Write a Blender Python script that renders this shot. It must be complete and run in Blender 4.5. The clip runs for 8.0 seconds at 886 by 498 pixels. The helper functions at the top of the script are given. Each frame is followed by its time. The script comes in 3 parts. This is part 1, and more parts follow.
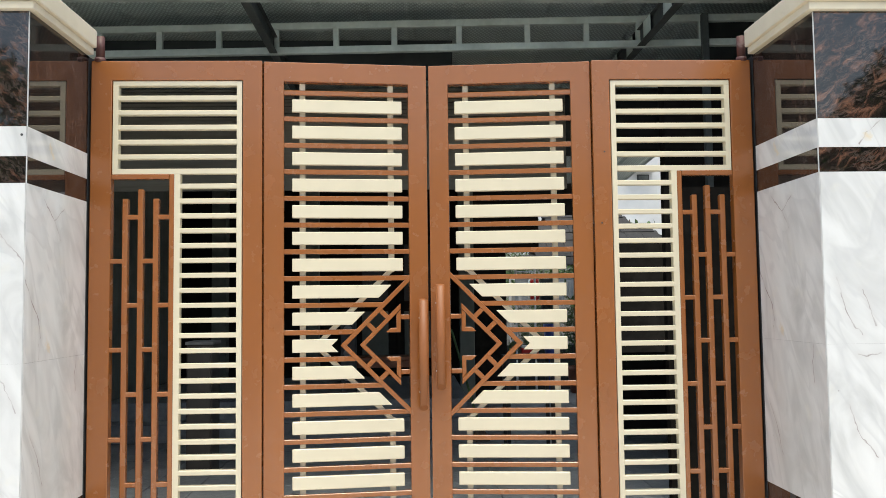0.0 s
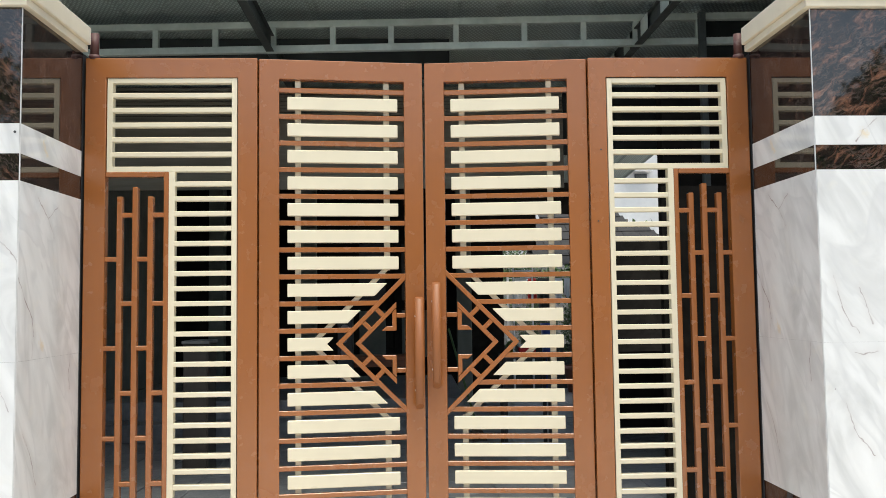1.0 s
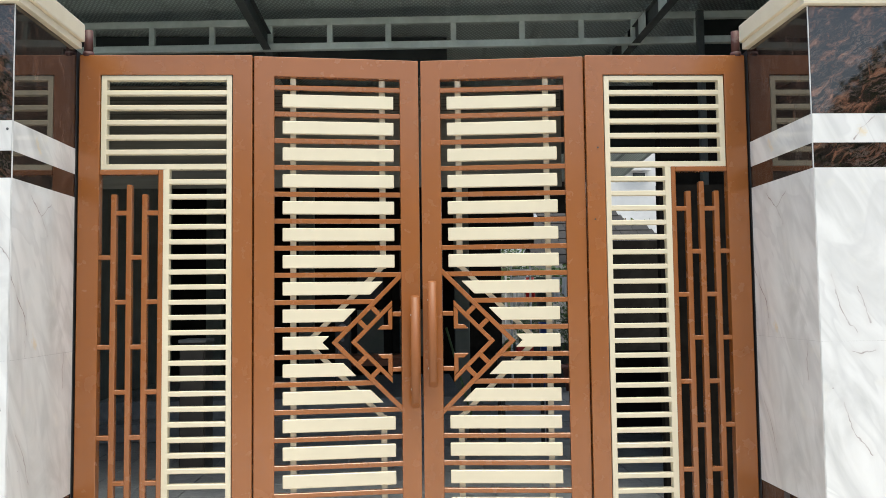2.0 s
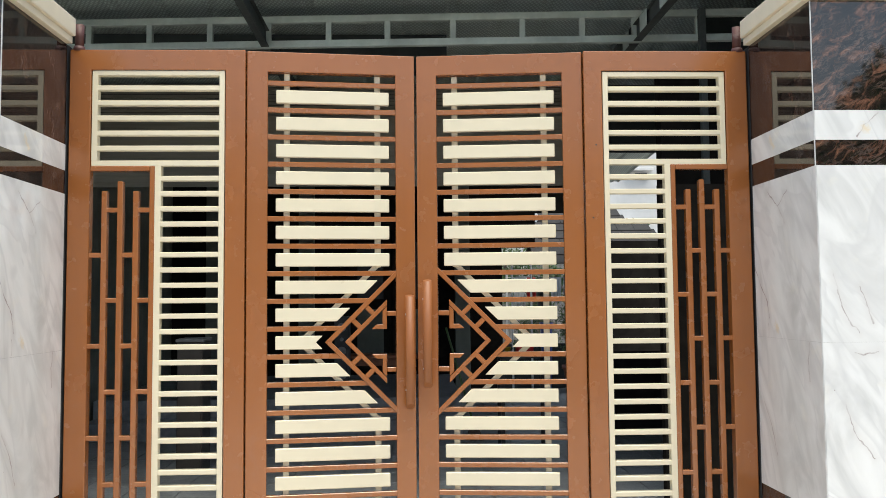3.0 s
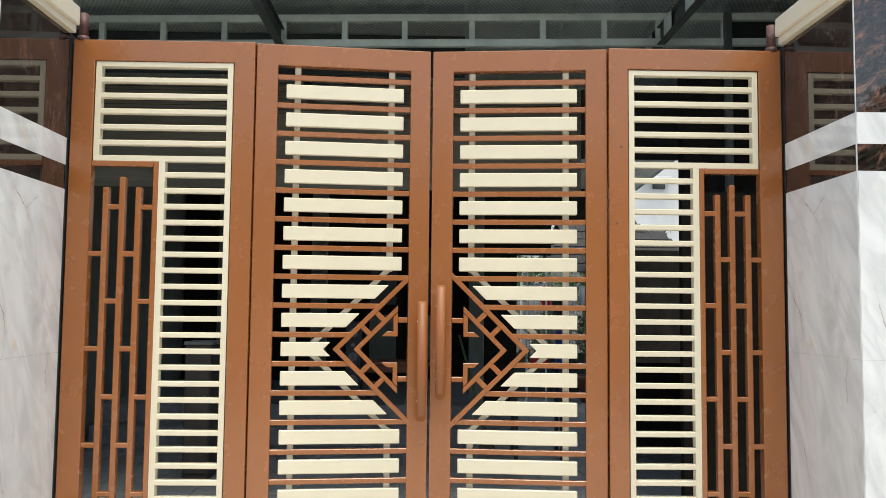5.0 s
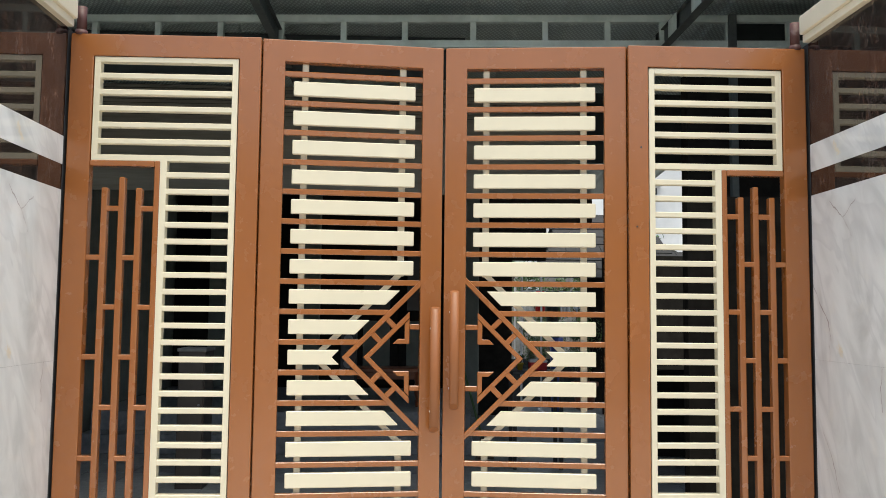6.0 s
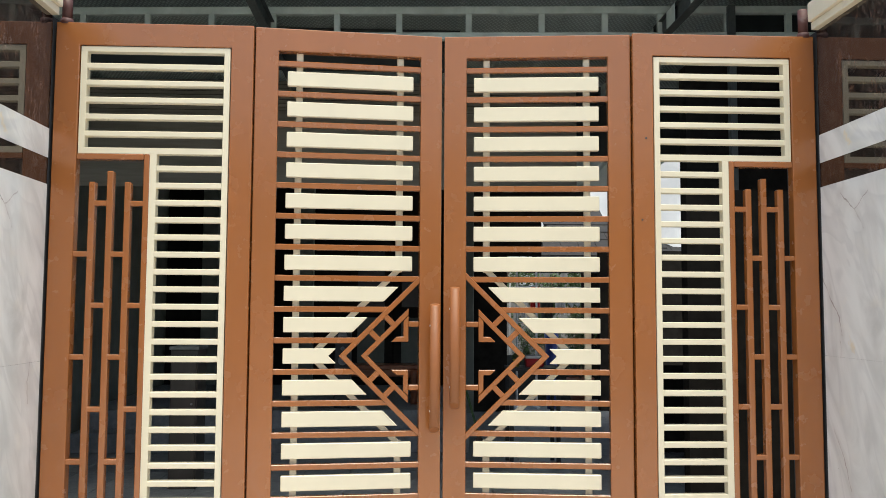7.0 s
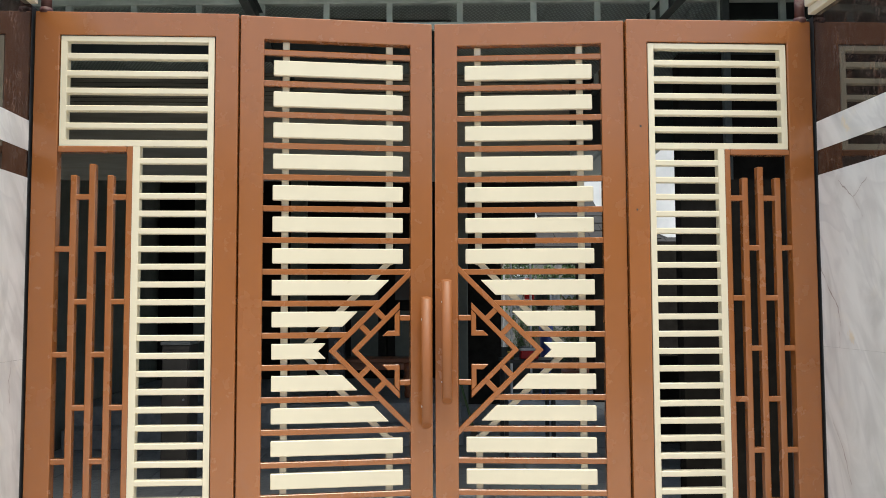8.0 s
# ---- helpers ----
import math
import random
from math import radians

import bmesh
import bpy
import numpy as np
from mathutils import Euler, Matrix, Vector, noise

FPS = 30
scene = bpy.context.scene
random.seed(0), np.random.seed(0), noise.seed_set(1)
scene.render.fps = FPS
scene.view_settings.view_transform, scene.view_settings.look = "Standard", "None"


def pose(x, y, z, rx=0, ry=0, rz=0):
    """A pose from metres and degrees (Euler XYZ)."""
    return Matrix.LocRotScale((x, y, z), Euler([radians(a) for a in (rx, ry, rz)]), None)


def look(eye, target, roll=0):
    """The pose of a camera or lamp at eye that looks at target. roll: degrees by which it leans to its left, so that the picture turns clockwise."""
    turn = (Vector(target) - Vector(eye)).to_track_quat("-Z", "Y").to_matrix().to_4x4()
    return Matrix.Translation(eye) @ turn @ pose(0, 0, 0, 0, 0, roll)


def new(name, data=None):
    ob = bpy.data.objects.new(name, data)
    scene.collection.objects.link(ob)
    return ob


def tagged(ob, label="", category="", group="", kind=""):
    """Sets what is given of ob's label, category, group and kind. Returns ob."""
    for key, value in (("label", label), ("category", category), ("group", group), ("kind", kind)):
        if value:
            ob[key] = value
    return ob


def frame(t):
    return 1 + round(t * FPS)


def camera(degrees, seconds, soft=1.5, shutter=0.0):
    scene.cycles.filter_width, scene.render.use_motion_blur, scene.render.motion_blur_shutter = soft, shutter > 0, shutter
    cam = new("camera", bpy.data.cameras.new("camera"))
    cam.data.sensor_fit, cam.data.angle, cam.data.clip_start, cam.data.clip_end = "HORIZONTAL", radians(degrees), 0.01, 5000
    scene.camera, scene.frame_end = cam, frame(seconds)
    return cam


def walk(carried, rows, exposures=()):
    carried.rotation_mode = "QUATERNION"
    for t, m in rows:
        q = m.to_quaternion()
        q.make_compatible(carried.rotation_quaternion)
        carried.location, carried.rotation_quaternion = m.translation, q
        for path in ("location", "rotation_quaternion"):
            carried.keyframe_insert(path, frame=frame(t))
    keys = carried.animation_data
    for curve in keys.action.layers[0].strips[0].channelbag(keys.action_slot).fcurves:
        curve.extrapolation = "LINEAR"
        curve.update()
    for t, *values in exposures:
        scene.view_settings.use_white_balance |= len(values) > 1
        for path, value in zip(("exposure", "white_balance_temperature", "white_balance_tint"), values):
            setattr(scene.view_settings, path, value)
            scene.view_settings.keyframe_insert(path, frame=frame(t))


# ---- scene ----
cam = camera(55.3, 8.0, soft=0.65)
EXPOSURE, SKY, SUN, KELVIN, TINT = 0.05, 0.25, 1.6, 6600, 1
PATH = [
    (0, (-0.061, -0.268, 1.474), (0.013, 1.726, 1.6), -0.7),
    (0.5, (-0.058, -0.263, 1.468), (0.018, 1.732, 1.594), -0.7),
    (1, (-0.053, -0.256, 1.469), (0.026, 1.738, 1.594), -0.7),
    (1.5, (-0.048, -0.251, 1.468), (0.034, 1.743, 1.591), -0.7),
    (3, (-0.015, -0.189, 1.464), (0.062, 1.806, 1.587), -0.5),
    (3.5, (0.011, -0.155, 1.462), (0.073, 1.84, 1.589), -0.2),
    (4, (0.023, -0.127, 1.463), (0.073, 1.868, 1.587), 0.1),
    (4.5, (0.017, -0.089, 1.464), (0.054, 1.907, 1.593), 0.5),
    (6, (-0.097, 0.086, 1.467), (-0.027, 2.079, 1.619), 0.6),
    (6.5, (-0.119, 0.136, 1.467), (-0.037, 2.129, 1.614), 0.4),
    (7, (-0.117, 0.175, 1.469), (-0.03, 2.168, 1.612), 0.3),
    (7.5, (-0.104, 0.211, 1.473), (-0.013, 2.204, 1.61), 0.1),
    (8, (-0.105, 0.233, 1.472), (-0.004, 2.227, 1.597), -0.2),
]
walk(cam, [(t, look(eye, target, roll)) for t, eye, target, roll in PATH], exposures=((0.0, EXPOSURE, KELVIN, TINT), (8.0, EXPOSURE, KELVIN, TINT)))

# ---- sky and sun: bright haze, open sky over the lane in front of the gate ----
world = bpy.data.worlds.new("sky")
scene.world = world
world.use_nodes = True
wn = world.node_tree
sky = wn.nodes.new("ShaderNodeTexSky")
sky.sky_type = "NISHITA"
sky.sun_disc = False
sky.sun_elevation = radians(74)
sky.sun_rotation = radians(162)
sky.dust_density = 5.0
sky.air_density = 1.0
bg = wn.nodes["Background"]
wn.links.new(sky.outputs[0], bg.inputs[0])
bg.inputs[1].default_value = SKY
sun_data = bpy.data.lights.new("sun", "SUN")
sun_data.energy, sun_data.angle, sun_data.color = SUN, radians(40), (1.0, 0.99, 0.97)
sun = new("sun", sun_data)
sun.matrix_world = look((0.75, -2.3, 8.0), (0, 0.0, 0))


# ---- materials ----
def mat(name):
    m = bpy.data.materials.new(name)
    m.use_nodes = True
    return m, m.node_tree, m.node_tree.nodes["Principled BSDF"]


def node(nt, kind, **inputs):
    n = nt.nodes.new(kind)
    for k, v in inputs.items():
        n.inputs[k.replace("_", " ")].default_value = v
    return n


def coords(nt, scale=(1, 1, 1), rot=(0, 0, 0)):
    g = nt.nodes.new("ShaderNodeNewGeometry")
    mp = nt.nodes.new("ShaderNodeMapping")
    mp.inputs["Scale"].default_value = scale
    mp.inputs["Rotation"].default_value = rot
    nt.links.new(g.outputs["Position"], mp.inputs[0])
    return mp.outputs[0]


def noise_tex(nt, vec, scale, detail=6.0, rough=0.55, distort=0.0):
    n = node(nt, "ShaderNodeTexNoise", Scale=scale, Detail=detail, Roughness=rough, Distortion=distort)
    nt.links.new(vec, n.inputs["Vector"])
    return n.outputs["Fac"]


def ramp(nt, fac, stops):
    r = nt.nodes.new("ShaderNodeValToRGB")
    e = r.color_ramp.elements
    while len(e) < len(stops):
        e.new(0.5)
    for el, (p, c) in zip(e, stops):
        el.position, el.color = p, (*c, 1) if len(c) == 3 else c
    nt.links.new(fac, r.inputs[0])
    return r.outputs[0]


def mixc(nt, fac, a, b, mode="MIX"):
    m = nt.nodes.new("ShaderNodeMix")
    m.data_type, m.blend_type = "RGBA", mode
    for sock, v in ((m.inputs[0], fac), (m.inputs[6], a), (m.inputs[7], b)):
        if isinstance(v, bpy.types.NodeSocket):
            nt.links.new(v, sock)
        elif isinstance(v, tuple):
            sock.default_value = (*v, 1)
        else:
            sock.default_value = v
    return m.outputs[2]


def bump(nt, b, height, strength=0.2, dist=0.002):
    n = node(nt, "ShaderNodeBump", Strength=strength, Distance=dist)
    nt.links.new(height, n.inputs["Height"])
    nt.links.new(n.outputs[0], b.inputs["Normal"])


def paint(name, colour, rough, dirt=0.12, orange_peel=0.06, dust=(0.5, 0.45, 0.4), smears=0.35):
    """Sprayed enamel on steel: faint orange peel, soft blotches, a few dusty smears."""
    m, nt, b = mat(name)
    v = coords(nt)
    vs = coords(nt, (1.6, 1.6, 0.35))
    blot = ramp(nt, noise_tex(nt, vs, 3.0, 5), [(0.3, (0, 0, 0)), (0.75, (1, 1, 1))])
    c1 = mixc(nt, blot, tuple(x * (1 - dirt) for x in colour), tuple(min(1, x * (1 + 0.5 * dirt)) for x in colour))
    smear = ramp(nt, noise_tex(nt, coords(nt, (1, 1, 1), (0.3, 0.5, 0.8)), 9.0, 8, 0.65, 1.2), [(0.57, (0, 0, 0)), (0.76, (smears,) * 3)])
    c2 = mixc(nt, smear, c1, dust)
    nt.links.new(c2, b.inputs["Base Color"])
    r = ramp(nt, noise_tex(nt, v, 14.0, 6), [(0.3, (rough * 0.85,) * 3), (0.75, (rough * 1.3,) * 3)])
    nt.links.new(r, b.inputs["Roughness"])
    b.inputs["IOR"].default_value = 1.55
    bump(nt, b, noise_tex(nt, v, 420.0, 2), orange_peel, 0.0006)
    return m


M_ORANGE = paint("terracotta_enamel", (0.320, 0.110, 0.028), 0.24, 0.08, 0.05, (0.30, 0.15, 0.09), 0.16)
M_ORANGE.node_tree.nodes["Principled BSDF"].inputs["Coat Weight"].default_value = 0.6
M_ORANGE.node_tree.nodes["Principled BSDF"].inputs["Coat Roughness"].default_value = 0.16
M_HANDLE = paint("handle_enamel", (0.285, 0.097, 0.025), 0.46, 0.08, 0.05, (0.30, 0.15, 0.09), 0.16)
M_CREAM = paint("cream_enamel", (0.735, 0.66, 0.49), 0.32, 0.05, 0.05, (0.78, 0.70, 0.52))
M_PIN = paint("maroon_primer", (0.085, 0.026, 0.02), 0.55, 0.3)
M_PLASTER = paint("cream_moulding_paint", (0.76, 0.68, 0.52), 0.55, 0.10, 0.3, (0.6, 0.52, 0.4))


def maths(nt, op, *values, clamp=False):
    n = nt.nodes.new("ShaderNodeMath")
    n.operation, n.use_clamp = op, clamp
    for sock, v in zip(n.inputs, values):
        if isinstance(v, bpy.types.NodeSocket):
            nt.links.new(v, sock)
        else:
            sock.default_value = v
    return n.outputs[0]


def vmath(nt, op, a, b=None, out=0):
    n = nt.nodes.new("ShaderNodeVectorMath")
    n.operation = op
    for sock, v in ((n.inputs[0], a), (n.inputs[1], b)):
        if isinstance(v, bpy.types.NodeSocket):
            nt.links.new(v, sock)
        elif v is not None:
            sock.default_value = v
    return n.outputs[out]


def face_plane(nt, face, du, dz):
    """Runs along a tiled face and up it, as the printed pattern does: (u, z, 0)."""
    g = nt.nodes.new("ShaderNodeNewGeometry")
    sep = nt.nodes.new("ShaderNodeSeparateXYZ")
    nt.links.new(g.outputs["Position"], sep.inputs[0])
    u = sep.outputs["X" if face == "x" else "Y"]
    u = maths(nt, "SUBTRACT", du, u) if face == "-y" else maths(nt, "ADD", u, du)
    cmb = nt.nodes.new("ShaderNodeCombineXYZ")
    nt.links.new(u, cmb.inputs[0])
    nt.links.new(maths(nt, "SUBTRACT", sep.outputs["Z"], dz), cmb.inputs[1])
    return cmb.outputs[0]


def turned(nt, vec, angle, scale, shift=(0, 0, 0)):
    """First turned in its plane, then stretched."""
    for kw in ({"Rotation": (0, 0, radians(angle))}, {"Scale": scale, "Location": shift}):
        mp = nt.nodes.new("ShaderNodeMapping")
        for k, v in kw.items():
            mp.inputs[k].default_value = v
        nt.links.new(vec, mp.inputs[0])
        vec = mp.outputs[0]
    return vec


def wobbled(nt, vec, scale, amount):
    n = node(nt, "ShaderNodeTexNoise", Scale=scale, Detail=3.0)
    nt.links.new(vec, n.inputs["Vector"])
    off = vmath(nt, "SUBTRACT", n.outputs["Color"], (0.5, 0.5, 0.5))
    return vmath(nt, "ADD", vec, vmath(nt, "MULTIPLY", off, (amount, amount, 0)))


def vein_distance(nt, vec, lines):
    """The distance to the nearest of some bent lines."""
    best = None
    for line in lines:
        for (ax, az), (bx, bz) in zip(line, line[1:]):
            d = Vector((bx - ax, bz - az, 0))
            pa = vmath(nt, "SUBTRACT", vec, (ax, az, 0))
            t = maths(nt, "MULTIPLY", vmath(nt, "DOT_PRODUCT", pa, tuple(d), out=1), 1 / d.length_squared, clamp=True)
            on = nt.nodes.new("ShaderNodeVectorMath")
            on.operation = "SCALE"
            on.inputs[0].default_value = d
            nt.links.new(t, on.inputs["Scale"])
            far = vmath(nt, "LENGTH", vmath(nt, "SUBTRACT", pa, on.outputs[0]), out=1)
            best = far if best is None else maths(nt, "MINIMUM", best, far)
    return best


def white_marble(name, face, du, dz, veins, blobs, seed):
    """Glazed tile printed with grey swirls, a few broken brown veins and straw-coloured spots."""
    m, nt, b = mat(name)
    p = face_plane(nt, face, du, dz)
    soft = noise_tex(nt, turned(nt, p, -28, (3.2, 1.2, 1), (seed, 2 * seed, seed)), 1.7, 5, 0.5, 1.9)
    c = ramp(nt, soft, [(0.28, (0.55, 0.555, 0.55)), (0.42, (0.66, 0.662, 0.655)), (0.52, (0.73, 0.732, 0.725)), (0.66, (0.79, 0.792, 0.785))])
    edge = noise_tex(nt, turned(nt, p, -33, (2.4, 0.75, 1), (3 + seed, seed, 0)), 1.7, 3, 0.4, 2.2)
    c = mixc(nt, ramp(nt, edge, [(0.42, (0, 0, 0)), (0.495, (0.5, 0.5, 0.5)), (0.52, (0, 0, 0))]), c, (0.60, 0.602, 0.605))
    straw = ramp(nt, noise_tex(nt, p, 9.0, 4), [(0.60, (0, 0, 0)), (0.75, (0.35, 0.35, 0.35))])
    c = mixc(nt, straw, c, (0.80, 0.77, 0.68))
    w = wobbled(nt, p, 26.0, 0.020)
    near = vein_distance(nt, w, veins)
    width = maths(nt, "MULTIPLY_ADD", noise_tex(nt, p, 22.0, 3), 0.0110, -0.0026)
    core = maths(nt, "SUBTRACT", 1.0, maths(nt, "DIVIDE", near, width), clamp=True)
    halo = maths(nt, "MULTIPLY", maths(nt, "SUBTRACT", 1.0, maths(nt, "DIVIDE", near, 0.022), clamp=True), 0.28)
    c = mixc(nt, halo, c, (0.60, 0.57, 0.56))
    faded = ramp(nt, noise_tex(nt, p, 13.0, 4), [(0.36, (0.12, 0.12, 0.12)), (0.60, (0.85, 0.85, 0.85))])
    c = mixc(nt, maths(nt, "MULTIPLY", core, faded), c, (0.25, 0.20, 0.19))
    if blobs:
        spot = maths(nt, "SUBTRACT", 1.0, maths(nt, "DIVIDE", vein_distance(nt, wobbled(nt, p, 45.0, 0.05), blobs), 0.016), clamp=True)
        c = mixc(nt, maths(nt, "MULTIPLY", spot, 0.7), c, (0.74, 0.62, 0.42))
    nt.links.new(c, b.inputs["Base Color"])
    b.inputs["Roughness"].default_value = 0.10
    bump(nt, b, noise_tex(nt, p, 6.0, 2), 0.03, 0.002)
    return m


def dark_marble(name, face, du, dz, seed, grain, rust):
    """Polished near-black stone with flowing rust patches and pale, hair-thin strokes along the grain."""
    m, nt, b = mat(name)
    p = wobbled(nt, face_plane(nt, face, du, dz), 14.0, 0.05)
    flow = turned(nt, p, grain, (1.0, 2.2, 1), (seed, 3 * seed, seed))
    base = ramp(nt, noise_tex(nt, flow, 13.0, 10, 0.70, 0.6), [(0.38, (0.008, 0.0075, 0.0075)), (0.49, (0.024, 0.016, 0.013)), (0.57, (0.10, 0.050, 0.034)), (0.64, (0.24, 0.115, 0.072)), (0.72, (0.06, 0.033, 0.026)), (0.80, (0.015, 0.011, 0.010))])
    fine = ramp(nt, noise_tex(nt, turned(nt, p, grain, (6.0, 24.0, 1), (seed, 0, 0)), 5.0, 6, 0.6, 0.6), [(0.30, (0.25, 0.25, 0.25)), (0.62, (1, 1, 1))])
    base = mixc(nt, rust, (0.013, 0.010, 0.009), mixc(nt, 0.8, base, fine, "MULTIPLY"))
    pale = ramp(nt, noise_tex(nt, turned(nt, p, grain + 12, (3.0, 10.0, 1), (2 * seed, 1, 0)), 8.5, 6, 0.65, 0.5), [(0.49, (0, 0, 0)), (0.55, (0.6, 0.6, 0.6)), (0.60, (0, 0, 0))])
    spread = ramp(nt, noise_tex(nt, p, 6.0, 3), [(0.38, (0.1, 0.1, 0.1)), (0.62, (1, 1, 1))])
    c = mixc(nt, mixc(nt, 1.0, pale, spread, "MULTIPLY"), base, (0.15, 0.115, 0.10))
    nt.links.new(c, b.inputs["Base Color"])
    b.inputs["Roughness"].default_value = 0.03
    b.inputs["IOR"].default_value = 1.74
    bump(nt, b, noise_tex(nt, p, 9.0, 2), 0.012, 0.002)
    return m


SIDE_VEINS = (((2.62, 1.838), (2.706, 1.772), (2.755, 1.71)), ((2.785, 1.822), (2.706, 1.772)), ((2.49, 1.562), (2.535, 1.50), (2.593, 1.432), (2.612, 1.372)),
              ((2.600, 1.352), (2.597, 1.299)), ((2.914, 1.294), (2.902, 1.235), (2.908, 1.17)), ((2.54, 1.06), (2.60, 0.98), (2.64, 0.88)))
SIDE_BLOBS = (((2.665, 2.022), (2.69, 1.985)), ((2.66, 1.355), (2.675, 1.335)))
RIGHT_VEINS = (((1.345, 1.54), (1.371, 1.437), (1.385, 1.40), (1.425, 1.349)), ((1.430, 1.50), (1.450, 1.448), (1.472, 1.378)), ((1.405, 1.285), (1.435, 1.279), (1.485, 1.292)),
               ((1.443, 1.987), (1.467, 2.025), (1.514, 2.067)), ((1.37, 1.12), (1.40, 1.03), (1.46, 0.95)))
LEFT_VEINS = (((-1.42, 1.745), (-1.38, 1.706), (-1.349, 1.67), (-1.328, 1.648), (-1.302, 1.609)), ((-1.41, 1.28), (-1.36, 1.23), (-1.32, 1.14)))
M_WHITE = {("side", -1): white_marble("white_veined_side_tile", "y", 0.0, 0.0, SIDE_VEINS, SIDE_BLOBS, 1.3), ("side", 1): white_marble("white_veined_side_tile", "-y", 5.484, 0.02, SIDE_VEINS, SIDE_BLOBS, 1.3),
           ("front", -1): white_marble("white_veined_front_tile", "x", 0.0, 0.0, LEFT_VEINS, (), 4.1), ("front", 1): white_marble("white_veined_front_tile", "x", 0.0, 0.0, RIGHT_VEINS, (((1.465, 2.02), (1.478, 2.012)),), 2.2)}
M_DARK = {("side", -1): dark_marble("dark_rust_side_stone", "y", 0.0, 0.0, 1.7, 82, 0.38), ("side", 1): dark_marble("dark_rust_side_stone", "-y", 5.484, 0.02, 1.7, 82, 0.38),
          ("front", -1): dark_marble("dark_rust_front_stone", "x", 0.0, 0.0, 5.3, 35, 0.75), ("front", 1): dark_marble("dark_rust_front_stone", "x", 0.0, 0.0, 0.6, -38, 1.0)}


def rough_mat(name, c0, c1, scale, rough=0.85, bstr=0.3, bd=0.004, metal=0.0, stretch=(1, 1, 1)):
    m, nt, b = mat(name)
    v = coords(nt, stretch)
    f = noise_tex(nt, v, scale, 8, 0.6, 0.4)
    big = noise_tex(nt, v, scale * 0.13, 4)
    c = mixc(nt, ramp(nt, f, [(0.3, (0, 0, 0)), (0.7, (1, 1, 1))]), c0, c1)
    dark = ramp(nt, big, [(0.35, (0.72, 0.72, 0.72)), (0.65, (1, 1, 1))])
    nt.links.new(mixc(nt, 1.0, c, dark, "MULTIPLY"), b.inputs["Base Color"])
    b.inputs["Roughness"].default_value = rough
    b.inputs["Metallic"].default_value = metal
    bump(nt, b, f, bstr, bd)
    return m


M_GROUT = rough_mat("pale_grout", (0.70, 0.70, 0.69), (0.78, 0.78, 0.77), 60)
M_CONCRETE = rough_mat("concrete", (0.42, 0.41, 0.40), (0.52, 0.51, 0.50), 12)
M_LANE = rough_mat("pale_dry_concrete", (0.60, 0.575, 0.54), (0.70, 0.67, 0.63), 12)
M_PAVER = rough_mat("grey_paver", (0.20, 0.213, 0.225), (0.32, 0.335, 0.35), 16, 0.32, 0.7, 0.012)
M_STEEL = rough_mat("galvanised_steel", (0.58, 0.65, 0.61), (0.70, 0.76, 0.72), 18, 0.5, 0.1, 0.001, 0.1)
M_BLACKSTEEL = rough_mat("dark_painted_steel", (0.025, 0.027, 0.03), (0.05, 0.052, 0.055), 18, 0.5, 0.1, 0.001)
M_POST = rough_mat("grey_primed_steel", (0.085, 0.095, 0.093), (0.115, 0.127, 0.124), 18, 0.6, 0.1, 0.001)
M_VARNISH = rough_mat("red_varnished_wood", (0.20, 0.062, 0.028), (0.30, 0.10, 0.045), 9, 0.3, 0.08, 0.001, 0.0, (1, 1, 6))
M_WALL_IN = rough_mat("dark_green_grey_plaster", (0.19, 0.20, 0.175), (0.25, 0.262, 0.23), 5)
# brown taken down to near black: the yard's shade is in the colour
M_SHADE_BROWN = rough_mat("shade_dark_brown", (0.019, 0.017, 0.015), (0.034, 0.031, 0.027), 7, 0.9)
for dull in (M_WALL_IN, M_SHADE_BROWN, M_POST):
    dull.node_tree.nodes["Principled BSDF"].inputs["Specular IOR Level"].default_value = 0.0 if dull is M_SHADE_BROWN else 0.12
M_TAUPE = rough_mat("weathered_taupe_board", (0.27, 0.245, 0.20), (0.36, 0.33, 0.275), 6, 0.8, 0.2, 0.003, 0.0, (0.4, 1, 5))
M_CABINET = rough_mat("dull_brown_laminate", (0.055, 0.045, 0.037), (0.08, 0.067, 0.056), 9, 0.5, 0.1, 0.001, 0.0, (1, 1, 0.2))
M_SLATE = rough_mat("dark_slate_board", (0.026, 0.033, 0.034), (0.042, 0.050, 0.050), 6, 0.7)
M_WALL_OUT = rough_mat("white_render", (0.72, 0.73, 0.74), (0.80, 0.80, 0.80), 4)
M_AGED = rough_mat("weathered_grey_render", (0.13, 0.13, 0.125), (0.30, 0.30, 0.29), 7)
M_GLASSDARK = rough_mat("dark_window", (0.03, 0.035, 0.04), (0.05, 0.055, 0.06), 3, 0.15, 0.0)
M_ROOFTILE = rough_mat("weathered_roof_tile", (0.022, 0.021, 0.021), (0.045, 0.042, 0.04), 14)
M_TERRA = rough_mat("glazed_terracotta", (0.22, 0.075, 0.04), (0.32, 0.12, 0.07), 20, 0.4)
M_LEAF = rough_mat("leaf_green", (0.035, 0.085, 0.02), (0.09, 0.16, 0.04), 25, 0.5)
M_BARK = rough_mat("bark", (0.09, 0.07, 0.05), (0.16, 0.12, 0.09), 30)
M_RED = rough_mat("red_plastic", (0.45, 0.02, 0.025), (0.55, 0.03, 0.03), 10, 0.35, 0.05)
M_BLUE = rough_mat("blue_plastic", (0.02, 0.045, 0.20), (0.03, 0.06, 0.27), 10, 0.35, 0.05)
M_YELLOW = rough_mat("yellow_plastic", (0.6, 0.42, 0.04), (0.7, 0.5, 0.06), 10, 0.35, 0.05)
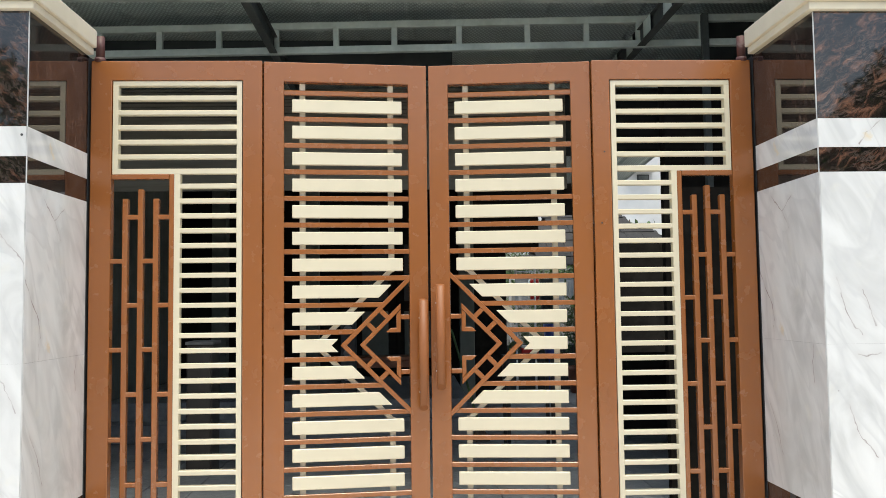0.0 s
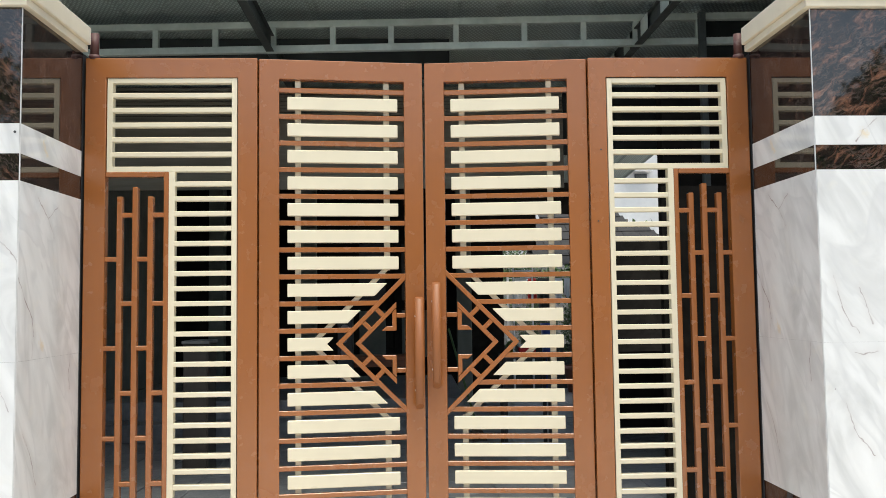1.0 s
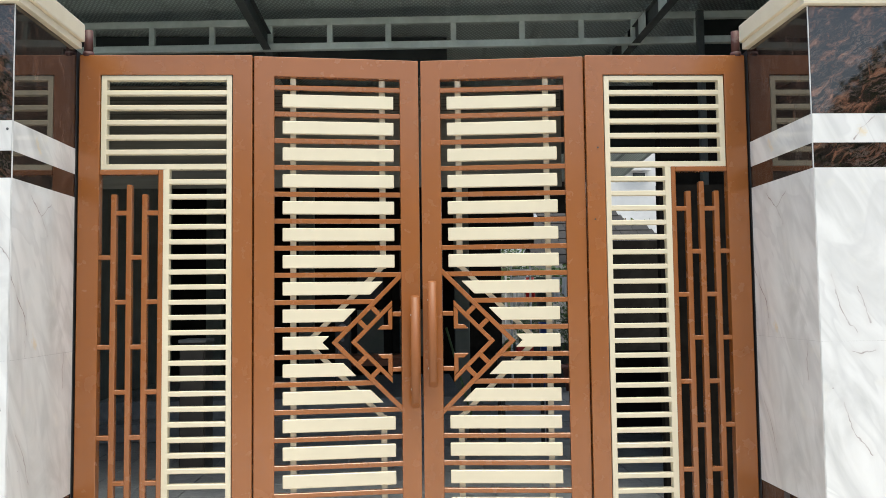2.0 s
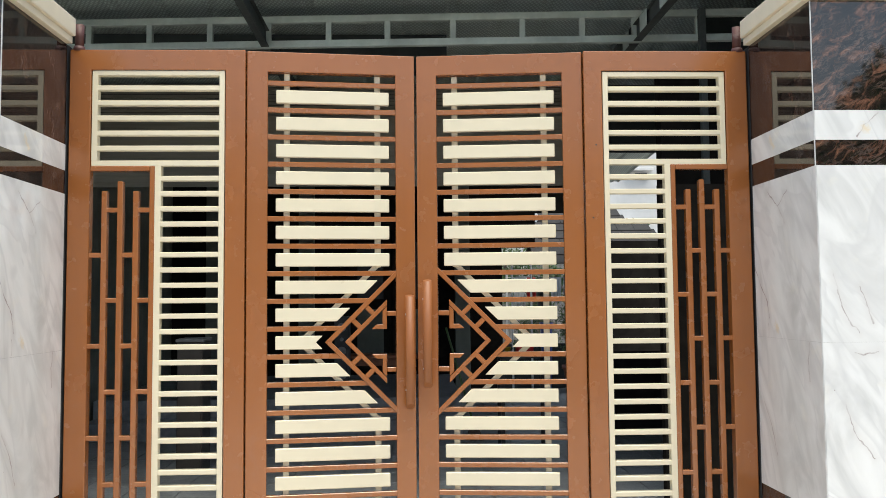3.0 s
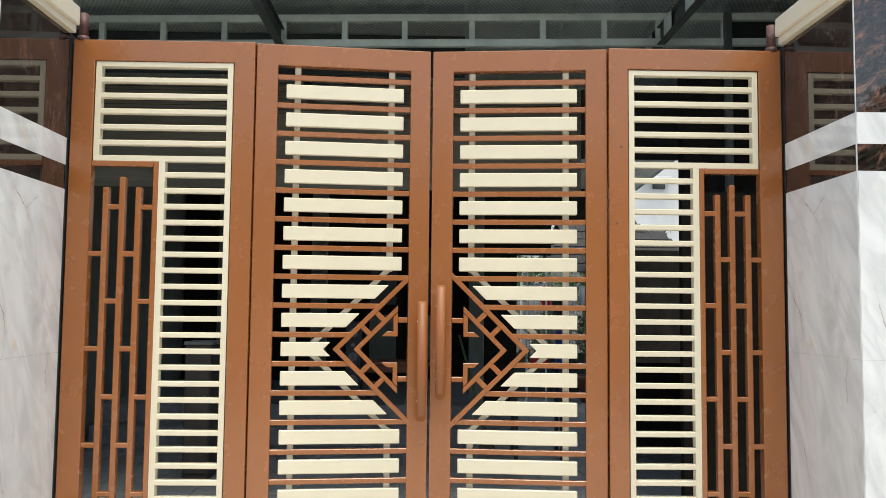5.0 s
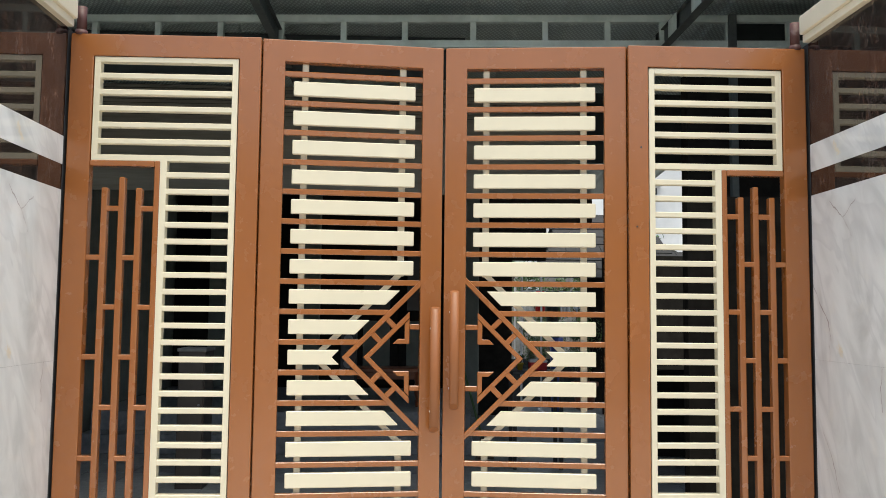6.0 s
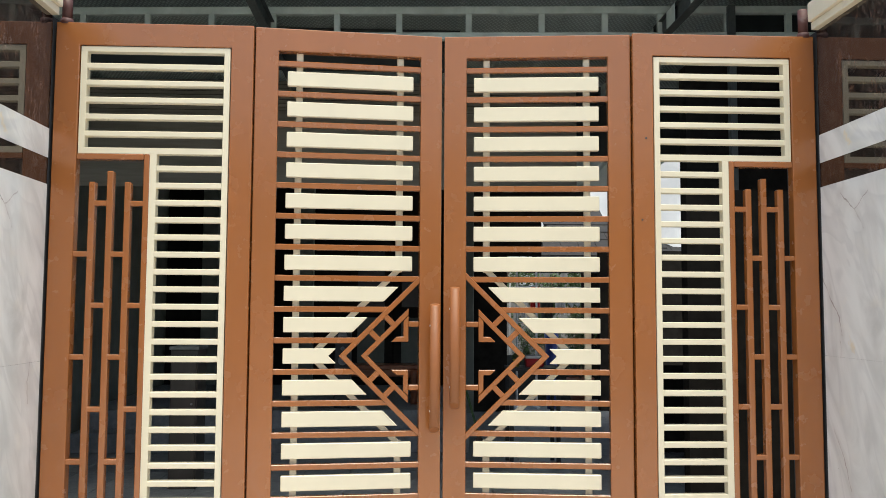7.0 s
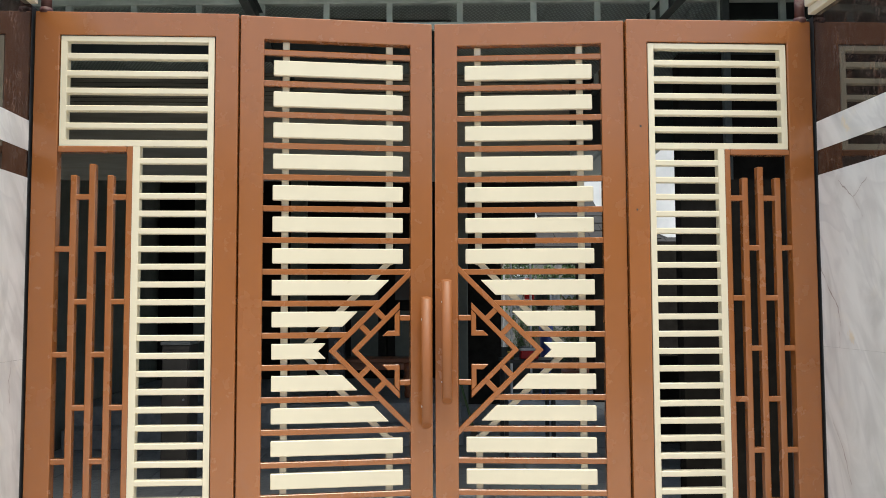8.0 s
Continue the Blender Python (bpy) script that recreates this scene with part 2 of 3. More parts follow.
M_WHITEPAINT = rough_mat("white_painted_metal", (0.70, 0.70, 0.70), (0.80, 0.80, 0.80), 10, 0.4, 0.05)
M_GREYCONE = rough_mat("grey_speaker_cone", (0.18, 0.18, 0.19), (0.28, 0.28, 0.29), 30, 0.6, 0.1)


def foil():
    """Roof sheet lined with silver foil pressed in a diamond pattern."""
    m, nt, b = mat("foil_lined_roof_sheet")
    v = coords(nt)
    w1 = node(nt, "ShaderNodeTexWave", Scale=11.5, Distortion=0.4)
    w1.inputs["Detail"].default_value = 1
    nt.links.new(coords(nt, (1, 0.8, 1), (0, 0, radians(35))), w1.inputs["Vector"])
    w2 = node(nt, "ShaderNodeTexWave", Scale=11.5, Distortion=0.4)
    nt.links.new(coords(nt, (1, 0.8, 1), (0, 0, radians(-35))), w2.inputs["Vector"])
    h = mixc(nt, 1.0, w1.outputs["Color"], w2.outputs["Color"], "MULTIPLY")
    blot = noise_tex(nt, v, 2.5, 5)
    c = mixc(nt, ramp(nt, blot, [(0.3, (0, 0, 0)), (0.7, (1, 1, 1))]), (0.66, 0.76, 0.72), (0.80, 0.88, 0.84))
    # gaps of the relief also darkened in colour, for their shade
    c = mixc(nt, ramp(nt, h, [(0.08, (0, 0, 0)), (0.40, (1, 1, 1))]), (0.47, 0.53, 0.51), c)
    nt.links.new(c, b.inputs["Base Color"])
    b.inputs["Metallic"].default_value = 0.6
    b.inputs["Roughness"].default_value = 0.36
    bump(nt, b, h, 0.5, 0.005)
    return m


M_FOIL = foil()


# ---- mesh helpers ----
def mesh_of(bm, material, smooth=False):
    bmesh.ops.recalc_face_normals(bm, faces=bm.faces)
    me = bpy.data.meshes.new("m")
    bm.to_mesh(me)
    bm.free()
    me.materials.append(material)
    if smooth:
        for p in me.polygons:
            p.use_smooth = True
    return me


def part(name, bm, material, parent=None, label="", smooth=False, at=(0, 0, 0)):
    """Links a bmesh as one mesh object under a thing or a part."""
    ob = new(name, bm if isinstance(bm, bpy.types.Mesh) else mesh_of(bm, material, smooth))
    ob.location = at
    if parent:
        ob.parent = parent
    if label:
        ob["label"] = label
    return ob


def thing(name, at=(0, 0, 0), rz=0, **tags):
    ob = new(name)
    ob.location = at
    ob.rotation_euler = (0, 0, radians(rz))
    return tagged(ob, **tags)


def box_bm(x0, x1, y0, y1, z0, z1, bevel=0.0, seg=1):
    bm = bmesh.new()
    bmesh.ops.create_cube(bm, size=1, matrix=Matrix.Translation(((x0 + x1) / 2, (y0 + y1) / 2, (z0 + z1) / 2)) @ Matrix.Diagonal((abs(x1 - x0), abs(y1 - y0), abs(z1 - z0), 1)))
    if bevel:
        bmesh.ops.bevel(bm, geom=bm.edges[:], offset=bevel, segments=seg, affect="EDGES", profile=0.6)
    return bm


def frame_bm(x0, x1, z0, z1, a0, a1, c0, c1, y0, y1, bevel=0.003):
    """A welded frame: outline x0..x1, z0..z1, opening a0..a1, c0..c1."""
    bm = bmesh.new()
    o = [bm.verts.new((x, y0, z)) for x, z in ((x0, z0), (x1, z0), (x1, z1), (x0, z1))]
    i = [bm.verts.new((x, y0, z)) for x, z in ((a0, c0), (a1, c0), (a1, c1), (a0, c1))]
    fs = [bm.faces.new((o[k], o[(k + 1) % 4], i[(k + 1) % 4], i[k])) for k in range(4)]
    r = bmesh.ops.extrude_face_region(bm, geom=fs)
    bmesh.ops.translate(bm, verts=[v for v in r["geom"] if isinstance(v, bmesh.types.BMVert)], vec=(0, y1 - y0, 0))
    bmesh.ops.recalc_face_normals(bm, faces=bm.faces)
    bmesh.ops.bevel(bm, geom=[e for e in bm.edges if len(e.link_faces) == 2 and e.calc_face_angle() > 0.5], offset=bevel, segments=2, affect="EDGES", profile=0.6)
    return bm


CACHE = {}


def box(name, x0, x1, y0, y1, z0, z1, material, parent=None, label="", bevel=0.0024):
    """A bevelled bar or board; alike ones share one mesh."""
    x0, x1 = sorted((x0, x1))
    d = tuple(round(v, 4) for v in (x1 - x0, y1 - y0, z1 - z0))
    key = (d, material.name, bevel)
    if key not in CACHE:
        CACHE[key] = mesh_of(box_bm(-d[0] / 2, d[0] / 2, -d[1] / 2, d[1] / 2, -d[2] / 2, d[2] / 2, bevel), material)
    return part(name, CACHE[key], material, parent, label, at=((x0 + x1) / 2, (y0 + y1) / 2, (z0 + z1) / 2))


def prism_bm(poly, y0, y1, bevel=0.0018):
    """A plate whose outline in x and z is poly, from y0 to y1."""
    bm = bmesh.new()
    f = bm.faces.new([bm.verts.new((x, y0, z)) for x, z in poly])
    r = bmesh.ops.extrude_face_region(bm, geom=[f])
    bmesh.ops.translate(bm, verts=[v for v in r["geom"] if isinstance(v, bmesh.types.BMVert)], vec=(0, y1 - y0, 0))
    if bevel:
        bmesh.ops.bevel(bm, geom=bm.edges[:], offset=bevel, segments=1, affect="EDGES", profile=0.6)
    return bm


def tube_bm(p0, p1, r0, r1=None, seg=16, caps=True):
    r1 = r0 if r1 is None else r1
    p0, p1 = Vector(p0), Vector(p1)
    bm = bmesh.new()
    bmesh.ops.create_cone(bm, cap_ends=caps, segments=seg, radius1=r0, radius2=r1, depth=(p1 - p0).length,
                          matrix=Matrix.Translation((p0 + p1) / 2) @ (p1 - p0).to_track_quat("Z", "Y").to_matrix().to_4x4())
    return bm


def lathe_bm(profile, seg=24):
    bm = bmesh.new()
    rings = [[bm.verts.new((r * math.cos(2 * math.pi * k / seg), r * math.sin(2 * math.pi * k / seg), z)) for k in range(seg)] for r, z in profile]
    for a, b in zip(rings, rings[1:]):
        for k in range(seg):
            bm.faces.new((a[k], a[(k + 1) % seg], b[(k + 1) % seg], b[k]))
    bm.faces.new(rings[0][::-1])
    bm.faces.new(rings[-1])
    return bm


def merge(*bms):
    out = bmesh.new()
    for b in bms:
        me = bpy.data.meshes.new("t")
        b.to_mesh(me)
        b.free()
        out.from_mesh(me)
        bpy.data.meshes.remove(me)
    return out


def solid(name, x0, x1, y0, y1, z0, z1, material, label="", category="", bevel=0.0):
    return tagged(part(name, box_bm(x0, x1, y0, y1, z0, z1, bevel), material), label, category, kind="structure")


# ---- ground and yard ----
bm = bmesh.new()
bmesh.ops.create_grid(bm, x_segments=2, y_segments=2, size=300)
bmesh.ops.translate(bm, verts=bm.verts, vec=(0, 0, -0.012))
tagged(part("ground", bm, M_LANE), "pale concrete ground of the lane and beyond", "ground", kind="structure")
# added out of view as a reflector: lifts the canopy's underside
solid("floor", -3.6, 3.6, 3.05, 5.08, -0.01, 0.002, M_LANE, "unseen pale apron added inside the gate to bounce light up", "floor")
yard = solid("floor", -3.6, 3.6, 5.085, 16.0, -0.01, 0.0, M_PAVER, "grey paved yard floor under the canopy", "floor")

GATE_TOP = 2.424
MID = 1.3115          # height of the diamond's middle


# ---- gate leaves ----
def outer_leaf(sign, edge, c_out, sticks, col_a, col_b, inner, z0, p, p_low, lat):
    """One outer leaf; distances are from the middle of the gate, outwards, in the plane y = 3."""
    leaf = thing("gate_leaf", (0, 3.0, 0), label="outer terracotta steel gate leaf with cream louvre bars", category="gate", group="gate leaves")
    X = lambda a: sign * a
    T = 0.04
    zb = 0.06
    xa, xb = sorted((X(edge), X(inner)))
    ia, ib = sorted((X(c_out), X(col_b)))
    part("leaf_frame", frame_bm(xa, xb, zb, GATE_TOP, ia, ib, 0.24, 2.3465, 0, T), M_ORANGE, leaf)
    h, w = 0.0095, 0.0205
    f, g = 0.004, 0.036
    # cream frame of the upper field and of the long column below it
    gap = 0.0035
    a0, a1 = c_out - gap, col_b + gap
    n = 36
    z6 = z0 - 6 * p
    zlow = z6 - (n - 6) * p_low - 0.010
    box("cream_frame_bar", X(a1), X(a1 + w), f, g, zlow, z0 + 0.0085, M_CREAM, leaf, bevel=0.001)
    box("cream_frame_bar", X(a0), X(a1 + w), f, g, z0 - 0.010, z0 + 0.0085, M_CREAM, leaf, bevel=0.001)
    box("cream_frame_bar", X(a0), X(a0 - w), f, g, z6 + 0.010, z0 - 0.010, M_CREAM, leaf, bevel=0.0005)
    box("cream_frame_bar", X(a0), X(a1 + w), f, g, z6 - 0.0105, z6 + 0.010, M_CREAM, leaf, bevel=0.001)
    box("cream_frame_bar", X(col_a), X(col_a - 0.0225), f, g, zlow, z6 - 0.0105, M_CREAM, leaf, bevel=0.0005)
    for k in range(1, n + 1):
        z = z0 - k * p if k < 6 else z6 - (k - 6) * p_low
        if k < 6:
            box("cream_bar", X(a0 - w + 0.004), X(a1 + w - 0.004), f + 0.002, g - 0.002, z - h, z + h, M_CREAM, leaf)
        elif k > 6:
            box("cream_bar", X(col_a - 0.0185), X(a1 + w - 0.004), f + 0.002, g - 0.002, z - h, z + h, M_CREAM, leaf)
    # terracotta lattice beside the column
    zt = z6 - 0.0110
    box("lattice_frame_bar", X(col_a + 0.019), X(col_a + 0.0005), 0.002, 0.036, 0.241, zt, M_ORANGE, leaf)
    box("lattice_frame_bar", X(c_out), X(col_a + 0.0195), 0.002, 0.036, zt - 0.019, zt, M_ORANGE, leaf)
    r = 0.0102
    tops = (1.886, 1.923, 1.886)
    for a, t in zip(sticks, tops):
        box("lattice_upright", X(a - r), X(a + r), 0.003, 0.030, 0.36 if t < 1.9 else 0.32, t, M_ORANGE, leaf)
    s1, s2, s3 = sticks
    for k in range(9):
        z = lat[0] - lat[1] * k
        spans = ((s1 - r + 0.004, s2 + r - 0.004), (s3 - r + 0.004, col_a + 0.015)) if k % 2 == 0 else ((c_out + 0.004, s1 + r - 0.004), (s2 - r + 0.004, s3 + r - 0.004))
        for a, b in spans:
            box("lattice_crosspiece", X(a), X(b), 0.004, 0.029, z - 0.009, z + 0.009, M_ORANGE, leaf)
    # pivot pin on top of the hanging stile
    px = X(edge - 0.026)
    part("pivot_pin", merge(tube_bm((px, 0.02, GATE_TOP - 0.004), (px, 0.02, GATE_TOP + 0.016), 0.023, 0.020, 20), tube_bm((px, 0.02, GATE_TOP + 0.016), (px, 0.02, GATE_TOP + 0.10), 0.0165, seg=20)),
         M_PIN, leaf, "maroon primed steel pivot pin", True)
    return leaf


outer_leaf(-1, 1.2925, 1.213, (1.159, 1.1005, 1.0425), 0.973, 0.711, 0.637, 2.3365, 0.0575, 0.0575, (1.8148, 0.1690))
right_outer = outer_leaf(1, 1.2925, 1.209, (1.1650, 1.1065, 1.0535), 0.986, 0.726, 0.656, 2.3345, 0.0569, 0.0572, (1.8170, 0.1675))


for sx, sz in ((0.700, 2.058), (0.684, 1.777)):
    part("screw", tube_bm((sx, -0.0015, sz), (sx, 0.002, sz), 0.0035, seg=10), M_BLACKSTEEL, right_outer, "tiny dark screw head")


def inner_leaf(sign, hinge, meet, h0, h1, hs, v_out, v_in, hook, notch):
    """One inner leaf, folded a little inwards at the meeting stile; s runs from its hinge to the middle."""
    hx, hy = hinge
    turn = math.degrees(math.atan2(meet[1] - hy, abs(meet[0] - hx)))
    L = math.hypot(meet[0] - hx, meet[1] - hy)
    leaf = thing("gate_leaf", (hx, hy, 0), sign * turn, label="inner terracotta gate leaf with cream slats and half-diamond lattice", category="gate", group="gate leaves")
    X = lambda s: sign * s
    T, zb = 0.04, 0.06
    o0, o1 = 0.0775, 0.5655
    xa, xb = sorted((X(0), X(L)))
    ia, ib = sorted((X(o0), X(o1)))
    part("leaf_frame", frame_bm(xa, xb, zb, GATE_TOP, ia, ib, 0.277, 2.3465, 0, T), M_ORANGE, leaf)
    P = 0.1045
    y0, y1 = 0.004, 0.022          # bars and slats
    b0, b1 = 0.0225, 0.036         # strips behind them

    def plate(name, pts, ya, yb, m):
        return part(name, prism_bm([(X(s), z) for s, z in pts], ya, yb), m, leaf)

    def outer_v(z):                # the V's outer edge
        return v_out - 0.0130 + abs(z - MID)

    for k in range(-10, 10):
        z = MID + (k + 0.5) * P
        e = o1
        if abs(z - MID) < 0.262:
            e = outer_v(z) + 0.006
            d = 0.0095 if z > MID else -0.0095
            plate("crossbar", [(o0 - 0.004, z - 0.0095), (e - d, z - 0.0095), (e + d, z + 0.0095), (o0 - 0.004, z + 0.0095)], y0 + 0.001, y1, M_ORANGE)
        else:
            box("crossbar", X(o0 - 0.004), X(o1 + 0.004), y0 + 0.001, y1, z - 0.0095, z + 0.0095, M_ORANGE, leaf)
    for k in range(-9, 10):
        z = MID + k * P
        a, b, hh = 0.1085, 0.5400, 0.0252
        if abs(k) > 2:
            box("slat", X(a), X(b), y0 - 0.001, y1, z - hh, z + hh, M_CREAM, leaf, bevel=0.0025)
        elif k:
            e = notch + abs(z - MID)
            d = hh if k > 0 else -hh
            plate("slat", [(a, z - hh), (e - d, z - hh), (e + d, z + hh), (a, z + hh)], y0 - 0.001, y1, M_CREAM)
        else:
            plate("slat", [(a, z - hh), (notch + hh, z - hh), (notch, z), (notch + hh, z + hh), (a, z + hh)], y0 - 0.001, y1, M_CREAM)
    # cream strips behind, one broken round the diamond
    box("backing_strip", X(0.137), X(0.160), b0, b1, 0.278, 2.346, M_CREAM, leaf)
    for up in (1, -1):
        za, zb2 = sorted((MID + up * 0.285, MID + up * 1.034))
        box("backing_strip", X(0.4845), X(0.508), b0, b1, za, zb2, M_CREAM, leaf)
        q = lambda s, d: (s + d, MID + up * (s - 0.201))
        plate("diagonal_strip", [q(0.201, -0.014), q(0.201, 0.014), q(0.497, 0.014), q(0.497, -0.014)], b0 + 0.0005, b1, M_CREAM)
        plate("hook", [(hook - 0.0167, MID + up * 0.118), (hook, MID + up * 0.135), (hook, MID + up * 0.0475), (hook - 0.058, MID + up * 0.0475), (hook - 0.040, MID + up * 0.0650), (hook - 0.0167, MID + up * 0.0650)], y0, y1 + 0.002, M_ORANGE)
        za, zb2 = sorted((MID + up * 0.098, MID + up * 0.1165))
        box("lattice_crosspiece", X(hook), X(0.5655), y0 + 0.001, y1, za, zb2, M_ORANGE, leaf)
        for c in (0.1360, 0.2380):     # distance along the arm
            mid_s, mid_z = (v_out + v_in) / 2 + 0.003 + c / 2, c / 2
            r, l = 0.0066, (v_in - v_out) / 4 - 0.002
            pts = [(mid_s - l - r, mid_z + l - r), (mid_s - l + r, mid_z + l + r), (mid_s + l + r, mid_z - l + r), (mid_s + l - r, mid_z - l - r)]
            plate("spacer", [(s, MID + up * z) for s, z in pts], y0, y1, M_ORANGE)
    # the two nested chevrons of the half-diamond
    for c, w, end, ya, yb in ((v_out, 0.0125, 0.5680, y0 - 0.002, y1 + 0.004), (v_in, 0.0115, hook, y0 - 0.0005, y1 + 0.003)):
        pts = [(c - w, MID), (end, MID + end - c + w), (end, MID + end - c - w), (c + w, MID), (end, MID - end + c + w), (end, MID - end + c - w)]
        plate("diamond_bar", pts, ya, yb, M_ORANGE)
    # pull handle: a round bar with ends cut aslant, on two short posts
    seg, r = 24, 0.0165
    bm = bmesh.new()
    rings = []
    for z, k in ((h0, 0.75), (h1, -0.22)):
        rings.append([bm.verts.new((r * math.cos(a), r * math.sin(a), z + k * (r - r * math.sin(a)))) for a in [2 * math.pi * i / seg for i in range(seg)]])
    for i in range(seg):
        f = bm.faces.new((rings[0][i], rings[0][(i + 1) % seg], rings[1][(i + 1) % seg], rings[1][i]))
        f.smooth = True
    bm.faces.new(rings[0])
    bm.faces.new(rings[1])
    handle = part("handle", bm, M_HANDLE, leaf, "round terracotta steel pull bar", at=(X(hs), -0.050, 0))
    for z in (h0 + 0.075, h1 - 0.075):
        # white disc: the bright glint of the post, painted on
        part("post_glint", tube_bm((-0.0175, -0.002, z), (-0.0150, -0.002, z), 0.0035, seg=8), M_WHITEPAINT, handle, "small white disc painted as a glint on the post")
        part("handle_post", tube_bm((0, 0.010, z), (0, 0.0495, z), 0.008, seg=12), M_ORANGE, handle)
    return leaf


inner_leaf(1, (-0.6325, 3.012), (0.0035, 3.080), 1.056, 1.490, 0.612, 0.3060, 0.380, 0.5292, 0.2595)
inner_leaf(-1, (0.6515, 3.015), (0.0120, 3.080), 1.135, 1.547, 0.6015, 0.2935, 0.3735, 0.5220, 0.2555)


# ---- gate pillars ----
def pillar(sign, x_in, x_out, bands, z_joint, name_label):
    """A tiled pillar: dark marble, white band, dark band, white tiles, dark base, under a moulded cap."""
    yf, yb = 2.485, 3.24
    p = thing("gate_pillar", (sign * (x_in + x_out) / 2, (yf + yb) / 2, 0), label=name_label, category="pillar", group="gate pillars")
    cx, cy = (x_in + x_out) / 2, (yf + yb) / 2
    t = 0.0055
    box("core", -(x_out - x_in) / 2 + t, (x_out - x_in) / 2 - t, yf + t - cy, yb - t - cy, 0, 2.44, M_GROUT, p, bevel=0)
    zt, z1, z2, z3 = bands
    rows = [(z1, zt, M_DARK), (z2, z1, M_WHITE), (z3, z2, M_DARK), (z_joint, z3, M_WHITE), (0.772, z_joint, M_WHITE), (0.0, 0.772, M_DARK)]
    g = 0.0002
    xi = -sign * (x_in - cx) * -1          # inner face, in the pillar's own frame
    xo = sign * (x_out - cx)
    for a, b, m in rows:
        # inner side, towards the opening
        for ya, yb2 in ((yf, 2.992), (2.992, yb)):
            # behind the leaf the tile is near black: the gap's shade as colour
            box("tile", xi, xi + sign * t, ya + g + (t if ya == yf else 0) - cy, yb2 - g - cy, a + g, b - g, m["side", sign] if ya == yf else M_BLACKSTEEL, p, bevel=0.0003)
        # front
        box("tile", xi + sign * 0.0034, xo, yf - cy, yf + t - cy, a + g, b - g, m["front", sign], p, bevel=0.0003)
        # outer side and back
        box("tile", xo - sign * t, xo, yf + t + g - cy, yb - cy, a + g, b - g, m["side", sign], p, bevel=0.0003)
        box("tile", xi + sign * t, xo - sign * (t + g), yb - t - cy, yb - cy, a + g, b - g, m["front", sign], p, bevel=0.0003)
    # pale edge strip where the tiles meet at the front corner
    box("corner_strip", xi - sign * 0.0002, xi + sign * 0.0024, yf - cy - 0.0006, yf - cy + t, 0.0, zt, M_GROUT, p, bevel=0.001)
    # cap: a stepped moulding all round, and its slab
    half = (x_out - x_in) / 2
    for nm, out, za, zb, bv in (("cap_fillet", 0.022, 2.441, 2.4675, 0.003), ("cap_band", 0.034, 2.468, 2.536, 0.006)):
        part(nm, box_bm(-half - out, half + out, yf - cy - out, 2.985 - cy, za, zb, bv, 2), M_PLASTER, p)
    return p


left_pillar = pillar(-1, 1.300, 1.82, (2.440, 2.060, 1.962, 1.875), 1.295, "gate pillar clad in white veined and dark rust-veined tiles")
pillar(1, 1.300, 1.82, (2.440, 2.075, 1.977, 1.894), 1.321, "gate pillar clad in white veined and dark rust-veined tiles")
part("plug", tube_bm((-1.317 + 1.56, 2.4836 - 2.8625, 2.032), (-1.317 + 1.56, 2.486 - 2.8625, 2.032), 0.0042, seg=12), M_BLACKSTEEL, left_pillar, "small dark plug in the pale tile band")
for sx in (-1, 1):
    solid("wall_front", sx * 1.825, sx * 6.0, 2.75, 2.95, 0, 2.3, M_WALL_OUT, "plain white boundary wall beside the gate pillar", "wall")


# ---- canopy over the yard ----
def truss(at, rz, posts, x0, x1, z_low, z_top, c=0.055):
    t = thing("roof_truss", (*at, 0), rz, label="galvanised steel ladder truss under the canopy", category="truss", group="roof trusses")
    box("top_chord", x0, x1, -0.025, 0.025, z_top - c, z_top, M_STEEL, t, bevel=0.003)
    box("bottom_chord", x0, x1, -0.025, 0.025, z_low, z_low + c, M_STEEL, t, bevel=0.003)
    for x in posts:
        box("truss_post", x - 0.022, x + 0.022, -0.020, 0.020, z_low + c, z_top - c, M_STEEL, t, bevel=0.002)
    return t


truss((0, 6.20), -3.6, [x * (1 - 0.0097 * x) for x in (-2.9, -2.44, -1.985, -1.53, -1.09, -0.63, -0.18, 0.325, 0.86, 1.325, 1.74, 2.24, 2.7)], -3.5, 3.3, 3.420, 3.665, 0.053)
truss((0, 9.6), -3.6, [-3.2 + 0.47 * i for i in range(14)], -3.5, 3.3, 3.27, 3.515)


def longitudinal(x, y0, y1, z):
    """A slotted channel beam running back from the gate."""
    b = thing("roof_beam", (x, y0, z), label="grey slotted steel channel beam of the canopy", category="beam", group="roof beams")
    box("web", -0.004, 0.004, 0, y1 - y0, 0.0, 0.12, M_POST, b, bevel=0)
    box("flange", -0.03, 0.03, 0, y1 - y0, -0.006, 0.0, M_POST, b, bevel=0)
    box("flange", -0.03, 0.03, 0, y1 - y0, 0.12, 0.126, M_POST, b, bevel=0)
    for k in range(int((y1 - y0) / 0.5)):
        box("lacing_plate", -0.034, -0.0305, 0.15 + 0.5 * k, 0.33 + 0.5 * k, 0.0, 0.12, M_STEEL, b, bevel=0)
    return b


longitudinal(-1.12, 5.05, 8.09, 3.43)
longitudinal(1.72, 5.05, 8.09, 3.43)
post = thing("canopy_column", (2.20, 6.02, 0), label="galvanised square steel column of the canopy", category="column")
box("shaft", -0.025, 0.025, -0.025, 0.025, 0.012, 3.66, M_POST, post, bevel=0.003)
box("base_plate", -0.09, 0.09, -0.09, 0.09, 0.0, 0.012, M_STEEL, post, bevel=0.002)

edge = thing("edge_beam", (-0.4, 4.99, 3.384), label="pale steel edge beam carrying the canopy beams", category="beam")
box("tube", -2.6, 2.6, -0.03, 0.03, 0.0, 0.04, M_STEEL, edge, bevel=0.004)

